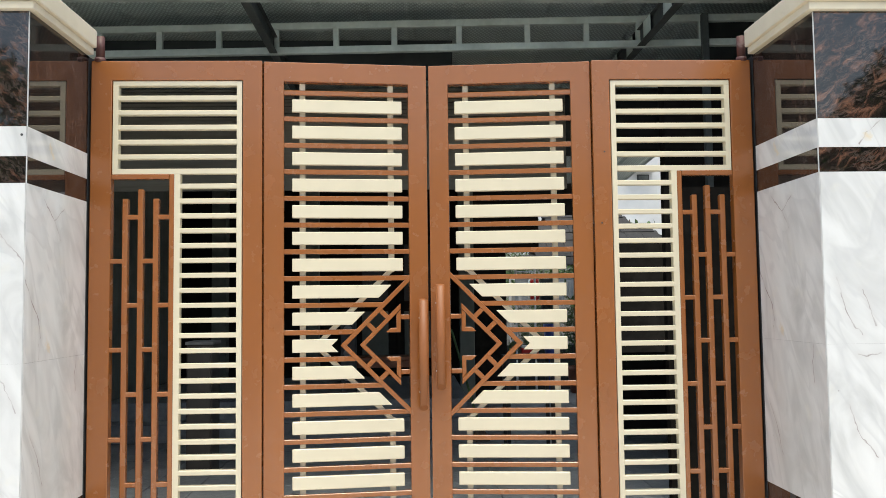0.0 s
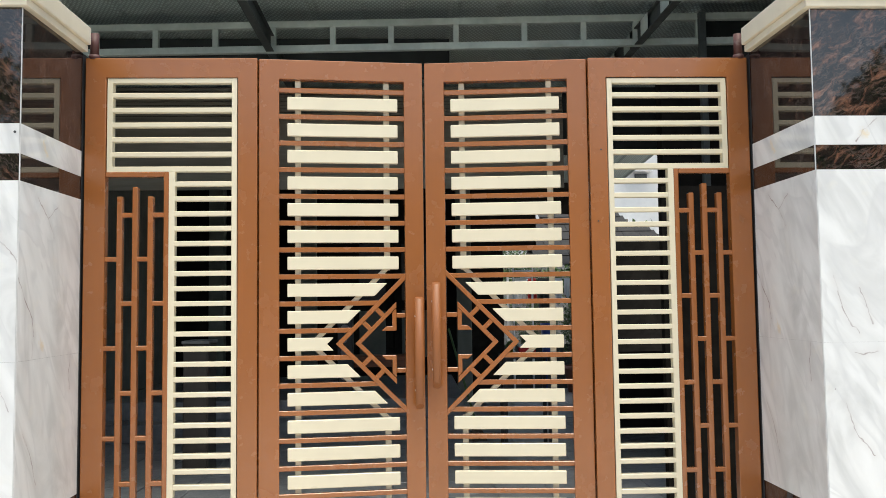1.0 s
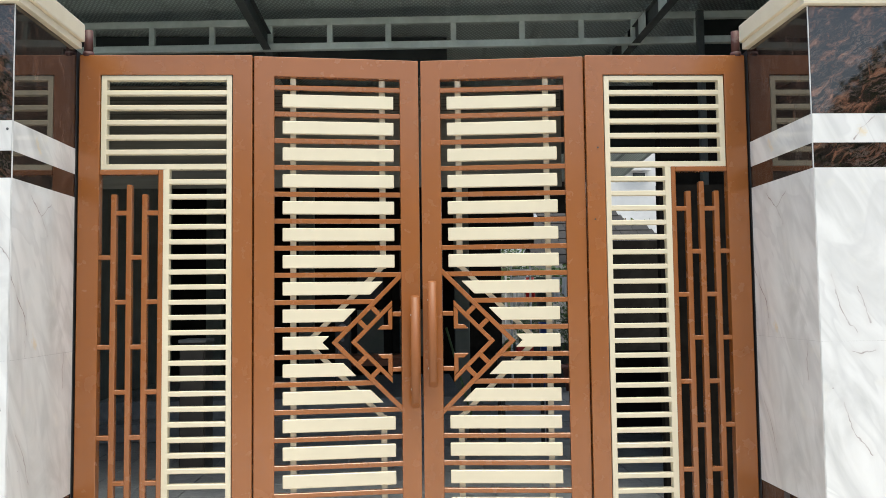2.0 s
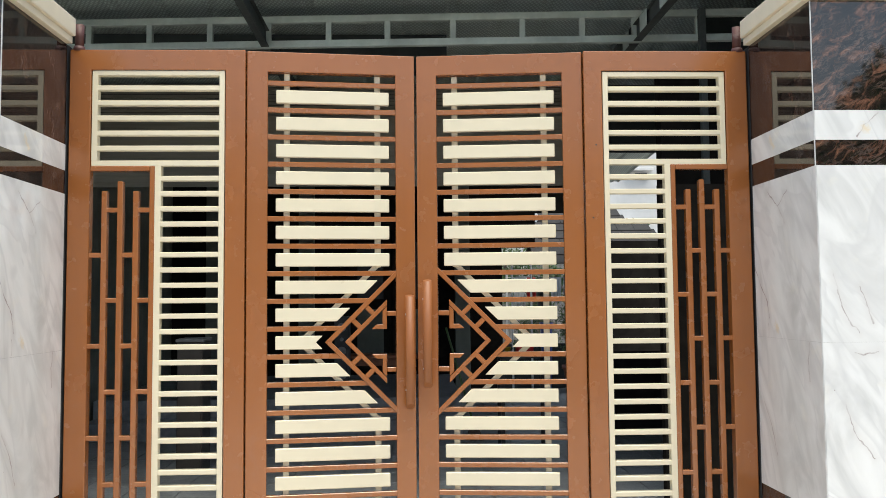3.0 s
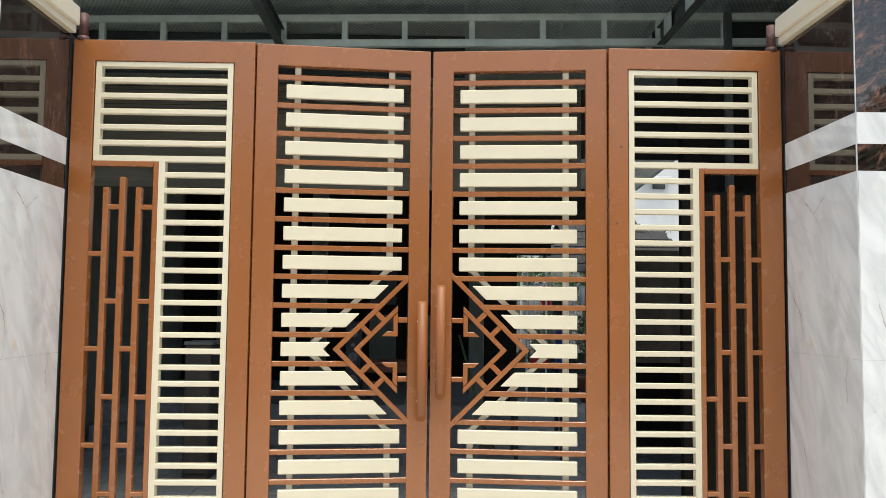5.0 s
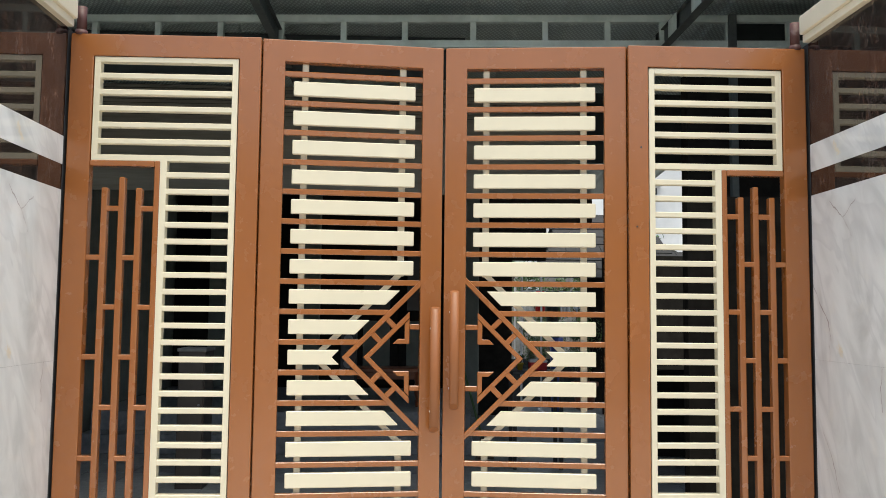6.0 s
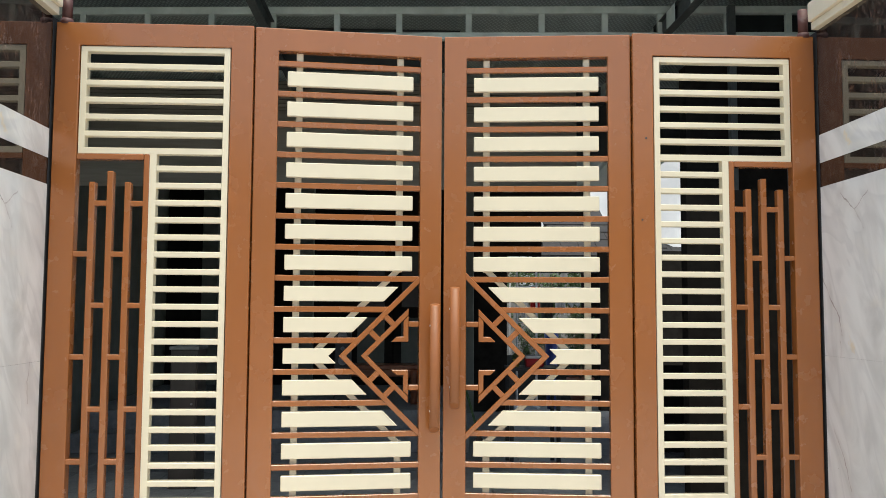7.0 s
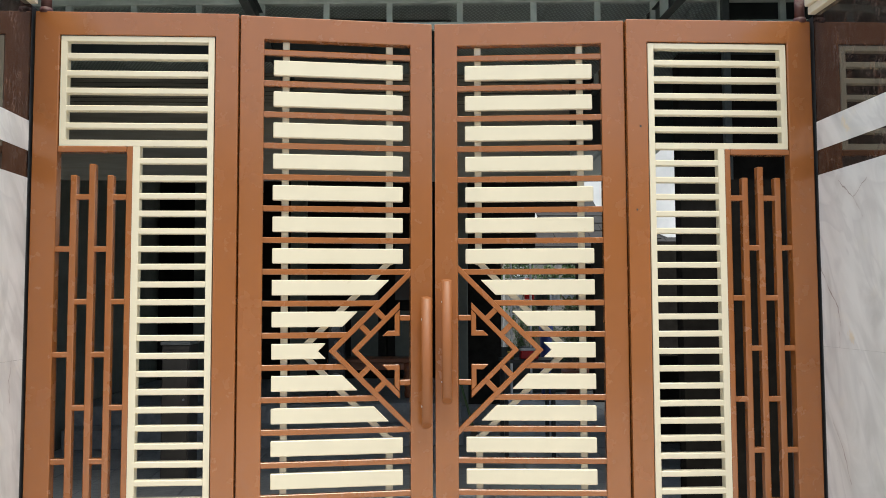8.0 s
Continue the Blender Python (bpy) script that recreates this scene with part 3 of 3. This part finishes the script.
# ribbed roof sheet
xs = []
x = -3.7
while x < 3.3:
    xs += [(x, 0), (x + 0.27, 0), (x + 0.30, 0.016), (x + 0.34, 0.016), (x + 0.37, 0)]
    x += 0.37
verts = [(a, y, 3.80 + h - 0.057 * (y - 5.2)) for y in (5.1, 13.2) for a, h in xs]
n = len(xs)
me = bpy.data.meshes.new("roof")
me.from_pydata(verts, [], [(i, i + 1, n + i + 1, n + i) for i in range(n - 1)])
me.materials.append(M_FOIL)
roof = tagged(new("ceiling", me), "foil-lined ribbed metal canopy roof over the yard", "roof", kind="structure")
sol = roof.modifiers.new("thickness", "SOLIDIFY")
sol.thickness, sol.offset = 0.012, 1

# ---- walls of the yard ----
solid("wall_left", -3.75, -3.55, 3.0, 12.7, 0, 3.85, M_WALL_IN, "dark grey-green plastered side wall of the yard", "wall")
# added side wall, keeps sky light from the right out of the yard
solid("wall_right", 3.42, 3.56, 3.2, 10.4, 0, 4.2, M_SHADE_BROWN, "added dark side wall keeping sky light off the right end", "wall")
# added out of view: blocks the front sky from the truss's right end
solid("wall_right", 1.84, 3.415, 3.26, 3.40, 0, 4.4, M_SLATE, "added unseen slate wall shading the right end of the truss", "wall")
# added dark board, stands in for the darkness over the floor behind
solid("wall_right", 2.08, 3.415, 8.9, 9.0, 0, 0.9, M_SHADE_BROWN, "added low dark board covering the too bright yard floor", "wall")
solid("wall_back", -3.55, 1.36, 12.5, 12.7, 0, 4.2, M_SHADE_BROWN, "dark brown house front at the back of the yard", "wall")
solid("wall_back", 1.364, 1.87, 12.5, 12.6, 2.26, 4.2, M_SHADE_BROWN, "dark panel beside the house front over the way out", "wall")
solid("wall_right", 1.955, 3.4, 6.3, 6.45, 0, 3.30, M_SHADE_BROWN, "dark panelled wall beside the yard", "wall")
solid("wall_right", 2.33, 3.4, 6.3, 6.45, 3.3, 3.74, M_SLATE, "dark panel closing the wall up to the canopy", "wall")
# added screen: a dark sheet for the deep shade, hides the lit column
solid("wall_right", 1.80, 3.4, 5.86, 5.94, 0, 2.30, M_SHADE_BROWN, "added low dark screen standing in for the deep shade beside the yard", "wall")
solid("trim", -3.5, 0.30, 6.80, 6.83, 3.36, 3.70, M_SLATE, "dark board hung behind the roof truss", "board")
solid("trim", -3.54, 1.50, 8.10, 8.13, 2.60, 3.30, M_TAUPE, "dull grey-brown board hung across under the canopy", "board")
blind = thing("slatted_blind", (-1.02, 8.115, 3.30), label="weathered grey-brown slatted blind hung under the canopy", category="blind")
for k in range(9):
    box("slat", -2.52, 2.52, -0.006, 0.006, 0.036 * k + 0.002, 0.036 * k + 0.0335, M_TAUPE, blind, bevel=0.003).rotation_euler = (radians(14), 0, 0)
box("backing", -2.52, 2.52, 0.014, 0.020, 0.0, 0.318, M_SHADE_BROWN, blind, bevel=0)
# added board: its dark colour gives the dimness of the canopy's rear
solid("trim", 1.504, 3.4, 8.10, 8.13, 2.93, 3.615, M_SLATE, "added dark slate board darkening the view under the canopy", "board")
solid("wall_right", 2.75, 4.6, 12.6, 12.75, 0, 2.36, M_SHADE_BROWN, "dark boarded wall at the back corner of the yard", "wall")
# added board in place of dark wet paving, covers the pale lane
solid("wall_back", 1.365, 2.745, 13.95, 14.05, 0, 0.74, M_SLATE, "added low slate-grey board standing in for dark wet paving", "wall", 0.006)
solid("trim", 1.36, 2.68, 13.1, 13.18, 2.85, 3.352, M_SHADE_BROWN, "dark fascia board at the end of the canopy", "fascia")


# ---- plants ----
def leaf_cloud(centre, radii, count, size, rnd):
    """Many small folded leaves scattered through an uneven crown."""
    vs, fs = [], []
    lumps = [(Vector((rnd.gauss(0, 0.45) * radii[0], rnd.gauss(0, 0.45) * radii[1], rnd.gauss(0, 0.45) * radii[2])), rnd.uniform(0.25, 0.5)) for _ in range(14)]
    for i in range(count):
        c, r = lumps[rnd.randrange(len(lumps))]
        d = Vector((rnd.gauss(0, 1), rnd.gauss(0, 1), rnd.gauss(0, 1))).normalized() * rnd.uniform(0.3, 1.0) * r
        p = Vector(centre) + c + Vector((d.x * radii[0], d.y * radii[1], d.z * radii[2]))
        q = Euler((rnd.uniform(-1.2, 1.2), rnd.uniform(-1.2, 1.2), rnd.uniform(0, 6.28))).to_matrix()
        s = size * rnd.uniform(0.6, 1.3)
        k = len(vs)
        for a in ((-0.5, 0, 0), (0, -0.22, 0.05), (0.5, 0, -0.04), (0, 0.22, 0.05)):
            vs.append(p + q @ (Vector(a) * s))
        fs += [(k, k + 1, k + 2), (k, k + 2, k + 3)]
    me = bpy.data.meshes.new("leaves")
    me.from_pydata([tuple(v) for v in vs], [], fs)
    me.materials.append(M_LEAF)
    return me


def tree(at, height, radii, count, size, seed, label):
    rnd = random.Random(seed)
    t = thing("tree", at, label=label, category="tree", group="trees")
    bms = [tube_bm((0, 0, 0), (0.05, 0.03, height * 0.55), 0.13, 0.08, 12)]
    for k in range(6):
        a = k * 1.05 + rnd.random()
        bms.append(tube_bm((0.05, 0.03, height * (0.38 + 0.03 * k)), (radii[0] * 0.6 * math.cos(a), radii[1] * 0.6 * math.sin(a), height * rnd.uniform(0.7, 0.9)), 0.05, 0.015, 8))
    part("trunk", merge(*bms), M_BARK, t, smooth=True)
    part("crown", leaf_cloud((0, 0, height * 0.78), radii, count, size, rnd), M_LEAF, t)
    return t


def potted_shrub(at, pot_r, pot_h, radii, count, size, seed, pot_mat, label, group=""):
    rnd = random.Random(seed)
    t = thing("potted_plant", at, label=label, category="plant", group=group)
    part("pot", lathe_bm([(pot_r * 0.68, 0), (pot_r * 0.95, pot_h * 0.85), (pot_r * 1.08, pot_h * 0.86), (pot_r * 1.08, pot_h), (pot_r * 0.9, pot_h), (pot_r * 0.85, pot_h * 0.9)]), pot_mat, t, smooth=True)
    part("stems", merge(*[tube_bm((0, 0, pot_h * 0.88), (radii[0] * 0.5 * math.cos(k * 1.3), radii[1] * 0.5 * math.sin(k * 1.3), pot_h + radii[2] * 0.9), 0.008, 0.004, 6) for k in range(5)]), M_BARK, t)
    part("foliage", leaf_cloud((0, 0, pot_h + radii[2] * 0.9), radii, count, size, rnd), M_LEAF, t)
    return t


# ---- across the lane, behind the camera: seen as the skyline mirrored in the marble ----
def plain_house(at, w, d, h, ridge, wall_m, label, rz=0):
    hs = thing("house", at, rz, label=label, category="house", group="houses across the lane")
    part("wall", box_bm(-w / 2, w / 2, -d / 2, d / 2, 0, h), wall_m, hs)
    part("roof", merge(*[prism_roof(w, d, h, ridge)]), M_ROOFTILE, hs)
    for k in range(3):
        x = -w / 2 + w * (k + 0.5) / 3
        win = part("window", box_bm(x - 0.55, x + 0.55, d / 2 + 0.004, d / 2 + 0.05, 1.0, 2.3, 0.01), M_WHITEPAINT, hs)
        part("pane", box_bm(x - 0.48, x + 0.48, d / 2 + 0.051, d / 2 + 0.06, 1.07, 2.23), M_GLASSDARK, win)
    return hs


def prism_roof(w, d, h, ridge):
    bm = bmesh.new()
    o = 0.35
    v = [bm.verts.new(p) for p in ((-w / 2 - o, -d / 2 - o, h - 0.1), (w / 2 + o, -d / 2 - o, h - 0.1), (w / 2 + o, d / 2 + o, h - 0.1), (-w / 2 - o, d / 2 + o, h - 0.1), (-w / 2 - o, 0, h + ridge), (w / 2 + o, 0, h + ridge))]
    for f in ((0, 1, 2, 3), (0, 4, 5, 1), (3, 2, 5, 4), (0, 3, 4), (1, 5, 2)):
        bm.faces.new([v[i] for i in f])
    return bm


plain_house((-5.4, -11.5, 0), 10.0, 6.0, 3.5, 1.5, M_CONCRETE, "grey rendered house with a dark tiled roof across the lane")
plain_house((6.4, -12.0, 0), 11.0, 6.0, 3.3, 1.4, M_CONCRETE, "grey rendered house with a dark tiled roof across the lane")
tree((8.1, -7.4, 0), 5.3, (1.75, 1.4, 1.2), 24000, 0.17, 3, "leafy green roadside tree across the lane")
tree((6.85, -7.3, 0), 5.1, (0.75, 0.7, 0.95), 7000, 0.14, 9, "small leafy green roadside tree across the lane")
tree((-6.4, -7.6, 0), 5.05, (1.7, 1.3, 1.2), 4200, 0.16, 5, "leafy green roadside tree across the lane")
tree((1.2, -8.2, 0), 3.6, (1.4, 1.1, 0.9), 3600, 0.16, 8, "low leafy green roadside tree across the lane")

# ---- beyond the yard: neighbour's tiled roof, white house ----
nb = thing("neighbour_house", (0, 0, 0), label="low neighbour house with a dark weathered tiled roof", category="house")
part("wall", box_bm(1.40, 1.52, 14.2, 14.4, 0, 2.2), M_SHADE_BROWN, nb)
part("wall", box_bm(2.85, 6.0, 14.2, 14.4, 0, 2.2), M_SHADE_BROWN, nb)
A, B, C, D = Vector((1.80, 13.6, 2.08)), Vector((5.2, 13.6, 2.08)), Vector((2.79, 16.2, 3.62)), Vector((2.71, 16.2, 3.62))
part("roof_deck", (lambda bm: (bm.faces.new([bm.verts.new(p) for p in (A, B, C, D)]), bmesh.ops.solidify(bm, geom=bm.faces[:], thickness=0.06), bm)[2])(bmesh.new()), M_ROOFTILE, nb)
up = Vector((0, D.y - A.y, D.z - A.z)).normalized()
nrm = Vector((1, 0, 0)).cross(up).normalized()
tile_me = mesh_of(box_bm(-0.148, 0.148, -0.19, 0.19, -0.008, 0.010, 0.004), M_ROOFTILE)
rise = math.hypot(D.y - A.y, D.z - A.z)
rows_up = int(rise / 0.30)
for i in range(rows_up + 1):
    f = i / rows_up
    x_end = B.x + (C.x - B.x) * f
    x = A.x + (D.x - A.x) * f + (0.25 if i % 2 else 0.1)
    while x < x_end - 0.1:
        p = Vector((x, A.y, A.z)) + up * (rise * f) + nrm * (0.075 if nrm.z > 0 else -0.075)
        ob = part("roof_tile", tile_me, M_ROOFTILE, nb)
        ob.matrix_local = Matrix.Translation(p) @ Matrix(((1, 0, 0), (0, up.y, nrm.y), (0, up.z, nrm.z))).to_4x4() @ pose(0, 0, 0, -3, 0, random.uniform(-1.0, 1.0))
        x += 0.30

wh = thing("white_house", (0, 0, 0), label="white rendered two-storey house beyond the yard", category="house")
part("wall", box_bm(3.5, 9.9, 23.0, 27.0, 0, 7.2), M_WALL_OUT, wh)
part("ledge", box_bm(5.90, 6.70, 22.72, 22.995, 5.02, 5.11, 0.01), M_WHITEPAINT, wh)
w = part("window", box_bm(6.25, 6.59, 22.95, 22.995, 4.79, 4.97, 0.005), M_BLACKSTEEL, wh)
part("pane", box_bm(6.29, 6.55, 22.93, 22.949, 4.83, 4.93), M_POST, w)
part("roof", box_bm(3.1, 9.7, 22.8, 27.2, 7.2, 7.35, 0.02), M_CONCRETE, wh)

solid("wall_lane", 0.6, 2.7, 18.6, 18.75, 0, 1.62, M_AGED, "low weathered grey lane wall beyond the yard", "wall")
solid("wall_lane", 2.7, 7.0, 18.5, 18.75, 0, 2.4, M_AGED, "taller weathered grey lane wall beyond the yard", "wall")
tree((4.78, 17.6, 0), 3.75, (0.32, 0.2, 0.28), 70, 0.16, 31, "thin young tree behind the tiled roof")
tree((2.0, 20.6, 0), 3.4, (1.5, 0.9, 1.1), 5200, 0.10, 21, "dense dark green tree behind the lane wall")
tree((2.72, 17.8, 0), 2.55, (0.85, 0.4, 0.65), 1300, 0.09, 23, "thin small-leaved tree before the lane wall")
tree((3.35, 17.2, 0), 2.3, (0.5, 0.35, 0.75), 1600, 0.09, 27, "bushy small-leaved tree before the lane wall")

# ---- things at the far end of the yard ----
rack = thing("drying_rack", (1.72, 13.0, 0), label="white metal drying rack standing by the lane", category="rack")
for x in (-0.15, 0.15):
    part("upright", tube_bm((x, 0, 0), (x, 0, 2.12), 0.016, seg=10), M_WHITEPAINT, rack)
for k, z in enumerate((1.28, 1.48, 1.68, 1.82, 1.94, 2.06)):
    part("rung", tube_bm((-0.15, 0, z), (0.15, 0.0, z + 0.015 * (k % 2)), 0.010, seg=8), M_WHITEPAINT, rack)
for x in (-0.15, 0.15):
    part("foot", box_bm(x - 0.02, x + 0.02, -0.22, 0.22, 0.0, 0.03, 0.005), M_WHITEPAINT, rack)


def basin(at, r, h, m, label):
    b = thing("plastic_basin", at, label=label, category="basin")
    part("bowl", lathe_bm([(r * 0.7, 0), (r * 0.95, h * 0.9), (r * 1.06, h * 0.92), (r * 1.06, h), (r * 0.93, h), (r * 0.68, 0.015)]), m, b, smooth=True)
    return b


def stand(at, w, d, h, m, label):
    s = thing("low_table", at, label=label, category="table")
    box("tabletop", -w / 2, w / 2, -d / 2, d / 2, h - 0.03, h, m, s, bevel=0.004)
    for a in (-1, 1):
        for b in (-1, 1):
            box("leg", a * (w / 2 - 0.03) - 0.018, a * (w / 2 - 0.03) + 0.018, b * (d / 2 - 0.03) - 0.018, b * (d / 2 - 0.03) + 0.018, 0, h - 0.03, m, s, bevel=0.002)
    return s


stand((1.10, 8.3, 0), 0.50, 0.40, 0.93, M_BLACKSTEEL, "dark steel side table on the paved yard")
bx = thing("lunch_box", (1.12, 8.3, 0.93), label="red plastic box with a white lid on the dark table", category="box")
part("body", box_bm(-0.085, 0.085, -0.06, 0.06, 0.0, 0.075, 0.008), M_RED, bx)
part("lid", box_bm(-0.088, 0.088, -0.063, 0.063, 0.0755, 0.10, 0.008), M_WHITEPAINT, bx)
basin((2.08, 12.9, 0.0), 0.10, 1.12, M_BLUE, "tall narrow blue plastic tub on the yard floor")
potted_shrub((2.62, 13.4, 0), 0.2, 0.42, (0.28, 0.25, 0.60), 1500, 0.05, 11, M_TERRA, "bushy green shrub in a terracotta pot", "yard pots")
potted_shrub((2.40, 15.6, 0), 0.22, 0.45, (0.40, 0.30, 0.75), 1900, 0.05, 12, M_CONCRETE, "tall green shrub in a grey concrete pot", "yard pots")
potted_shrub((2.00, 14.9, 0), 0.2, 0.40, (0.22, 0.25, 0.6), 1300, 0.05, 13, M_TERRA, "bushy green shrub in a terracotta pot", "yard pots")
br = thing("broom", (0.62, 8.7, 0), label="green-handled broom leaning in the yard", category="broom")
part("stick", tube_bm((0.0, 0.0, 0.22), (-0.26, 0.20, 1.18), 0.012, seg=10), M_LEAF, br, "bright green plastic stick")
part("bristles", merge(*[tube_bm((0.0, 0.0, 0.24), (0.03 + 0.02 * k, 0.01 * (k % 3), 0.0), 0.012, 0.02, 6) for k in range(-4, 5)]), M_BARK, br)
potted_shrub((0.95, 8.3, 0.93), 0.035, 0.07, (0.05, 0.05, 0.05), 120, 0.03, 15, M_YELLOW, "small plant in a yellow pot on the dark table", "yard pots")

# washing on a line by the lane
line = thing("washing_line", (0, 0, 0), label="thin washing line with two white posts", category="line")
for x in (1.75, 3.15):
    part("post", tube_bm((x, 15.3, 0), (x, 15.3, 1.95), 0.02, seg=10), M_WHITEPAINT, line)
part("cord", tube_bm((1.75, 15.3, 1.88), (3.15, 15.3, 1.88), 0.005, seg=6), M_WHITEPAINT, line)


def garment(x, w, drop, m, seed, label):
    """A cloth hung over the line, with soft vertical folds."""
    rnd = random.Random(seed)
    g = thing("hanging_cloth", (x, 15.3, 1.885), label=label, category="clothes", group="washing")
    nx, nz = 14, 8
    ph = rnd.uniform(0, 6)
    bmg = bmesh.new()
    grid = [[bmg.verts.new(((i / nx - 0.5) * w * (1 + 0.06 * math.sin(3 * k / nz + ph)), -0.01 + 0.022 * math.sin(i * 1.3 + ph) * k / nz, -drop * k / nz - (0.03 * math.sin(i * 0.9 + ph) if k == nz else 0))) for i in range(nx + 1)] for k in range(nz + 1)]
    for k in range(nz):
        for i in range(nx):
            bmg.faces.new((grid[k][i], grid[k][i + 1], grid[k + 1][i + 1], grid[k + 1][i]))
    bmesh.ops.solidify(bmg, geom=bmg.faces[:], thickness=0.004)
    part("cloth", bmg, m, g, smooth=True)
    return g


for x, w, d, m, s, lb in ((1.98, 0.20, 0.52, M_WHITEPAINT, 1, "white shirt hung on the washing line"), (2.20, 0.16, 0.40, M_RED, 2, "red cloth hung on the washing line"),
                          (2.42, 0.22, 0.62, M_POST, 3, "dark grey trousers hung on the washing line"), (2.66, 0.18, 0.48, M_WALL_OUT, 4, "pale cloth hung on the washing line"),
                          (2.90, 0.22, 0.34, M_WALL_OUT, 5, "short pale cloth hung on the washing line")):
    garment(x, w, d, m, s, lb)

# narrow cabinet in the yard
cab = thing("storage_cabinet", (-1.915, 7.35, 0), label="narrow dull brown cabinet with a pale top in the yard", category="cabinet")
box("body", -0.11, 0.11, -0.15, 0.15, 0.0, 1.13, M_CABINET, cab, bevel=0.004)
box("top", -0.12, 0.12, -0.165, 0.155, 1.1305, 1.158, M_AGED, cab, "pale slab top", bevel=0.004)
cab_door = box("door", -0.10, 0.10, -0.166, -0.1505, 0.06, 1.09, M_CABINET, cab, bevel=0.003)
part("knob", tube_bm((0.07, -0.022, 0.12), (0.07, -0.0080, 0.12), 0.009, seg=12), M_GREYCONE, cab_door, "small grey knob")

# loudspeaker, bench on the porch
solid("trim", -3.5, 0.55, 9.30, 12.3, 0.0, 0.40, M_PAVER, "raised grey porch floor before the house", "porch", 0.008)
solid("trim", -3.5, 0.55, 8.98, 9.295, 0.0, 0.20, M_PAVER, "grey stone step up to the porch", "step", 0.008)
sp = thing("loudspeaker", (-0.80, 9.6, 0.40), label="black floor-standing loudspeaker with grey cones", category="speaker")
part("cabinet", box_bm(-0.085, 0.085, -0.12, 0.12, 0, 0.90, 0.008), M_BLACKSTEEL, sp)
for z, r in ((0.775, 0.050), (0.64, 0.022), (0.508, 0.050), (0.25, 0.060)):
    part("surround", lathe_bm([(r * 0.92, 0.0), (r, 0.0), (r, 0.006), (r * 0.96, 0.009), (r * 0.92, 0.008)], 24), M_GREYCONE, sp, "grey trim ring", smooth=True).matrix_local = pose(0, -0.1215, z, 90)
    cone = part("cone", lathe_bm([(r * 0.3, 0.0), (r * 0.35, 0.004), (r * 0.80, 0.002), (r * 0.91, 0.004)], 20), M_BLACKSTEEL, sp, smooth=True)
    cone.matrix_local = pose(0, -0.1215, z, 90)
    part("dust_cap", lathe_bm([(r * 0.28, 0.0), (r * 0.26, 0.006), (r * 0.12, 0.010)], 16), M_GREYCONE, cone, smooth=True).location = (0, 0, 0.005)
tb = thing("wooden_bench", (-0.42, 10.0, 0.40), label="red-brown varnished low wooden bench on the porch", category="bench")
box("seat", -0.50, 0.50, -0.2, 0.2, 0.39, 0.44, M_VARNISH, tb, bevel=0.008)
box("apron", -0.44, 0.44, -0.165, -0.145, 0.31, 0.389, M_VARNISH, tb, bevel=0.003)
for sx in (-1, 1):
    for sy in (-1, 1):
        part("leg", lathe_bm([(0.045, 0), (0.05, 0.03), (0.036, 0.07), (0.055, 0.14), (0.062, 0.2), (0.045, 0.27), (0.055, 0.30), (0.055, 0.389)], 16), M_VARNISH, tb, smooth=True, at=(sx * 0.41, sy * 0.14, 0))

# back front of the house: door, posts, windows
bd = thing("door_1", (-0.30, 12.44, 0.40), label="closed dark wooden double door of the house", category="door", kind="structure")
for s in (-1, 1):
    lf = part("door_panel", box_bm(s * 0.01, s * 0.62, 0, 0.045, 0.02, 2.1, 0.004), M_SHADE_BROWN, bd)
    part("door_inset", box_bm(s * 0.12, s * 0.51, -0.012, -0.001, 0.25, 0.95, 0.004), M_WALL_IN, lf)
    part("door_inset", box_bm(s * 0.12, s * 0.51, -0.012, -0.001, 1.1, 1.95, 0.004), M_GLASSDARK, lf)
for x in (-2.9, -1.55, 0.75):
    solid("trim", x - 0.11, x + 0.11, 12.305, 12.495, 0.0, 3.7, M_WALL_IN, "dark plastered pilaster of the house front", "pilaster", 0.006)

# ---- pavers of the yard floor ----
pav = mesh_of(box_bm(-0.197, 0.197, -0.197, 0.197, 0.0, 0.012, 0.004), M_PAVER)
for i in range(16):
    for j in range(18):
        if 5.3 + 0.4 * j > 8.75 and -3.2 + 0.4 * i < 0.8:
            continue
        ob = part("paver", pav, M_PAVER, yard, at=(-3.2 + 0.4 * i, 5.3 + 0.4 * j, 0.0005 + random.uniform(0, 0.003)))
        ob.rotation_euler = (random.uniform(-0.004, 0.004), random.uniform(-0.004, 0.004), 0)
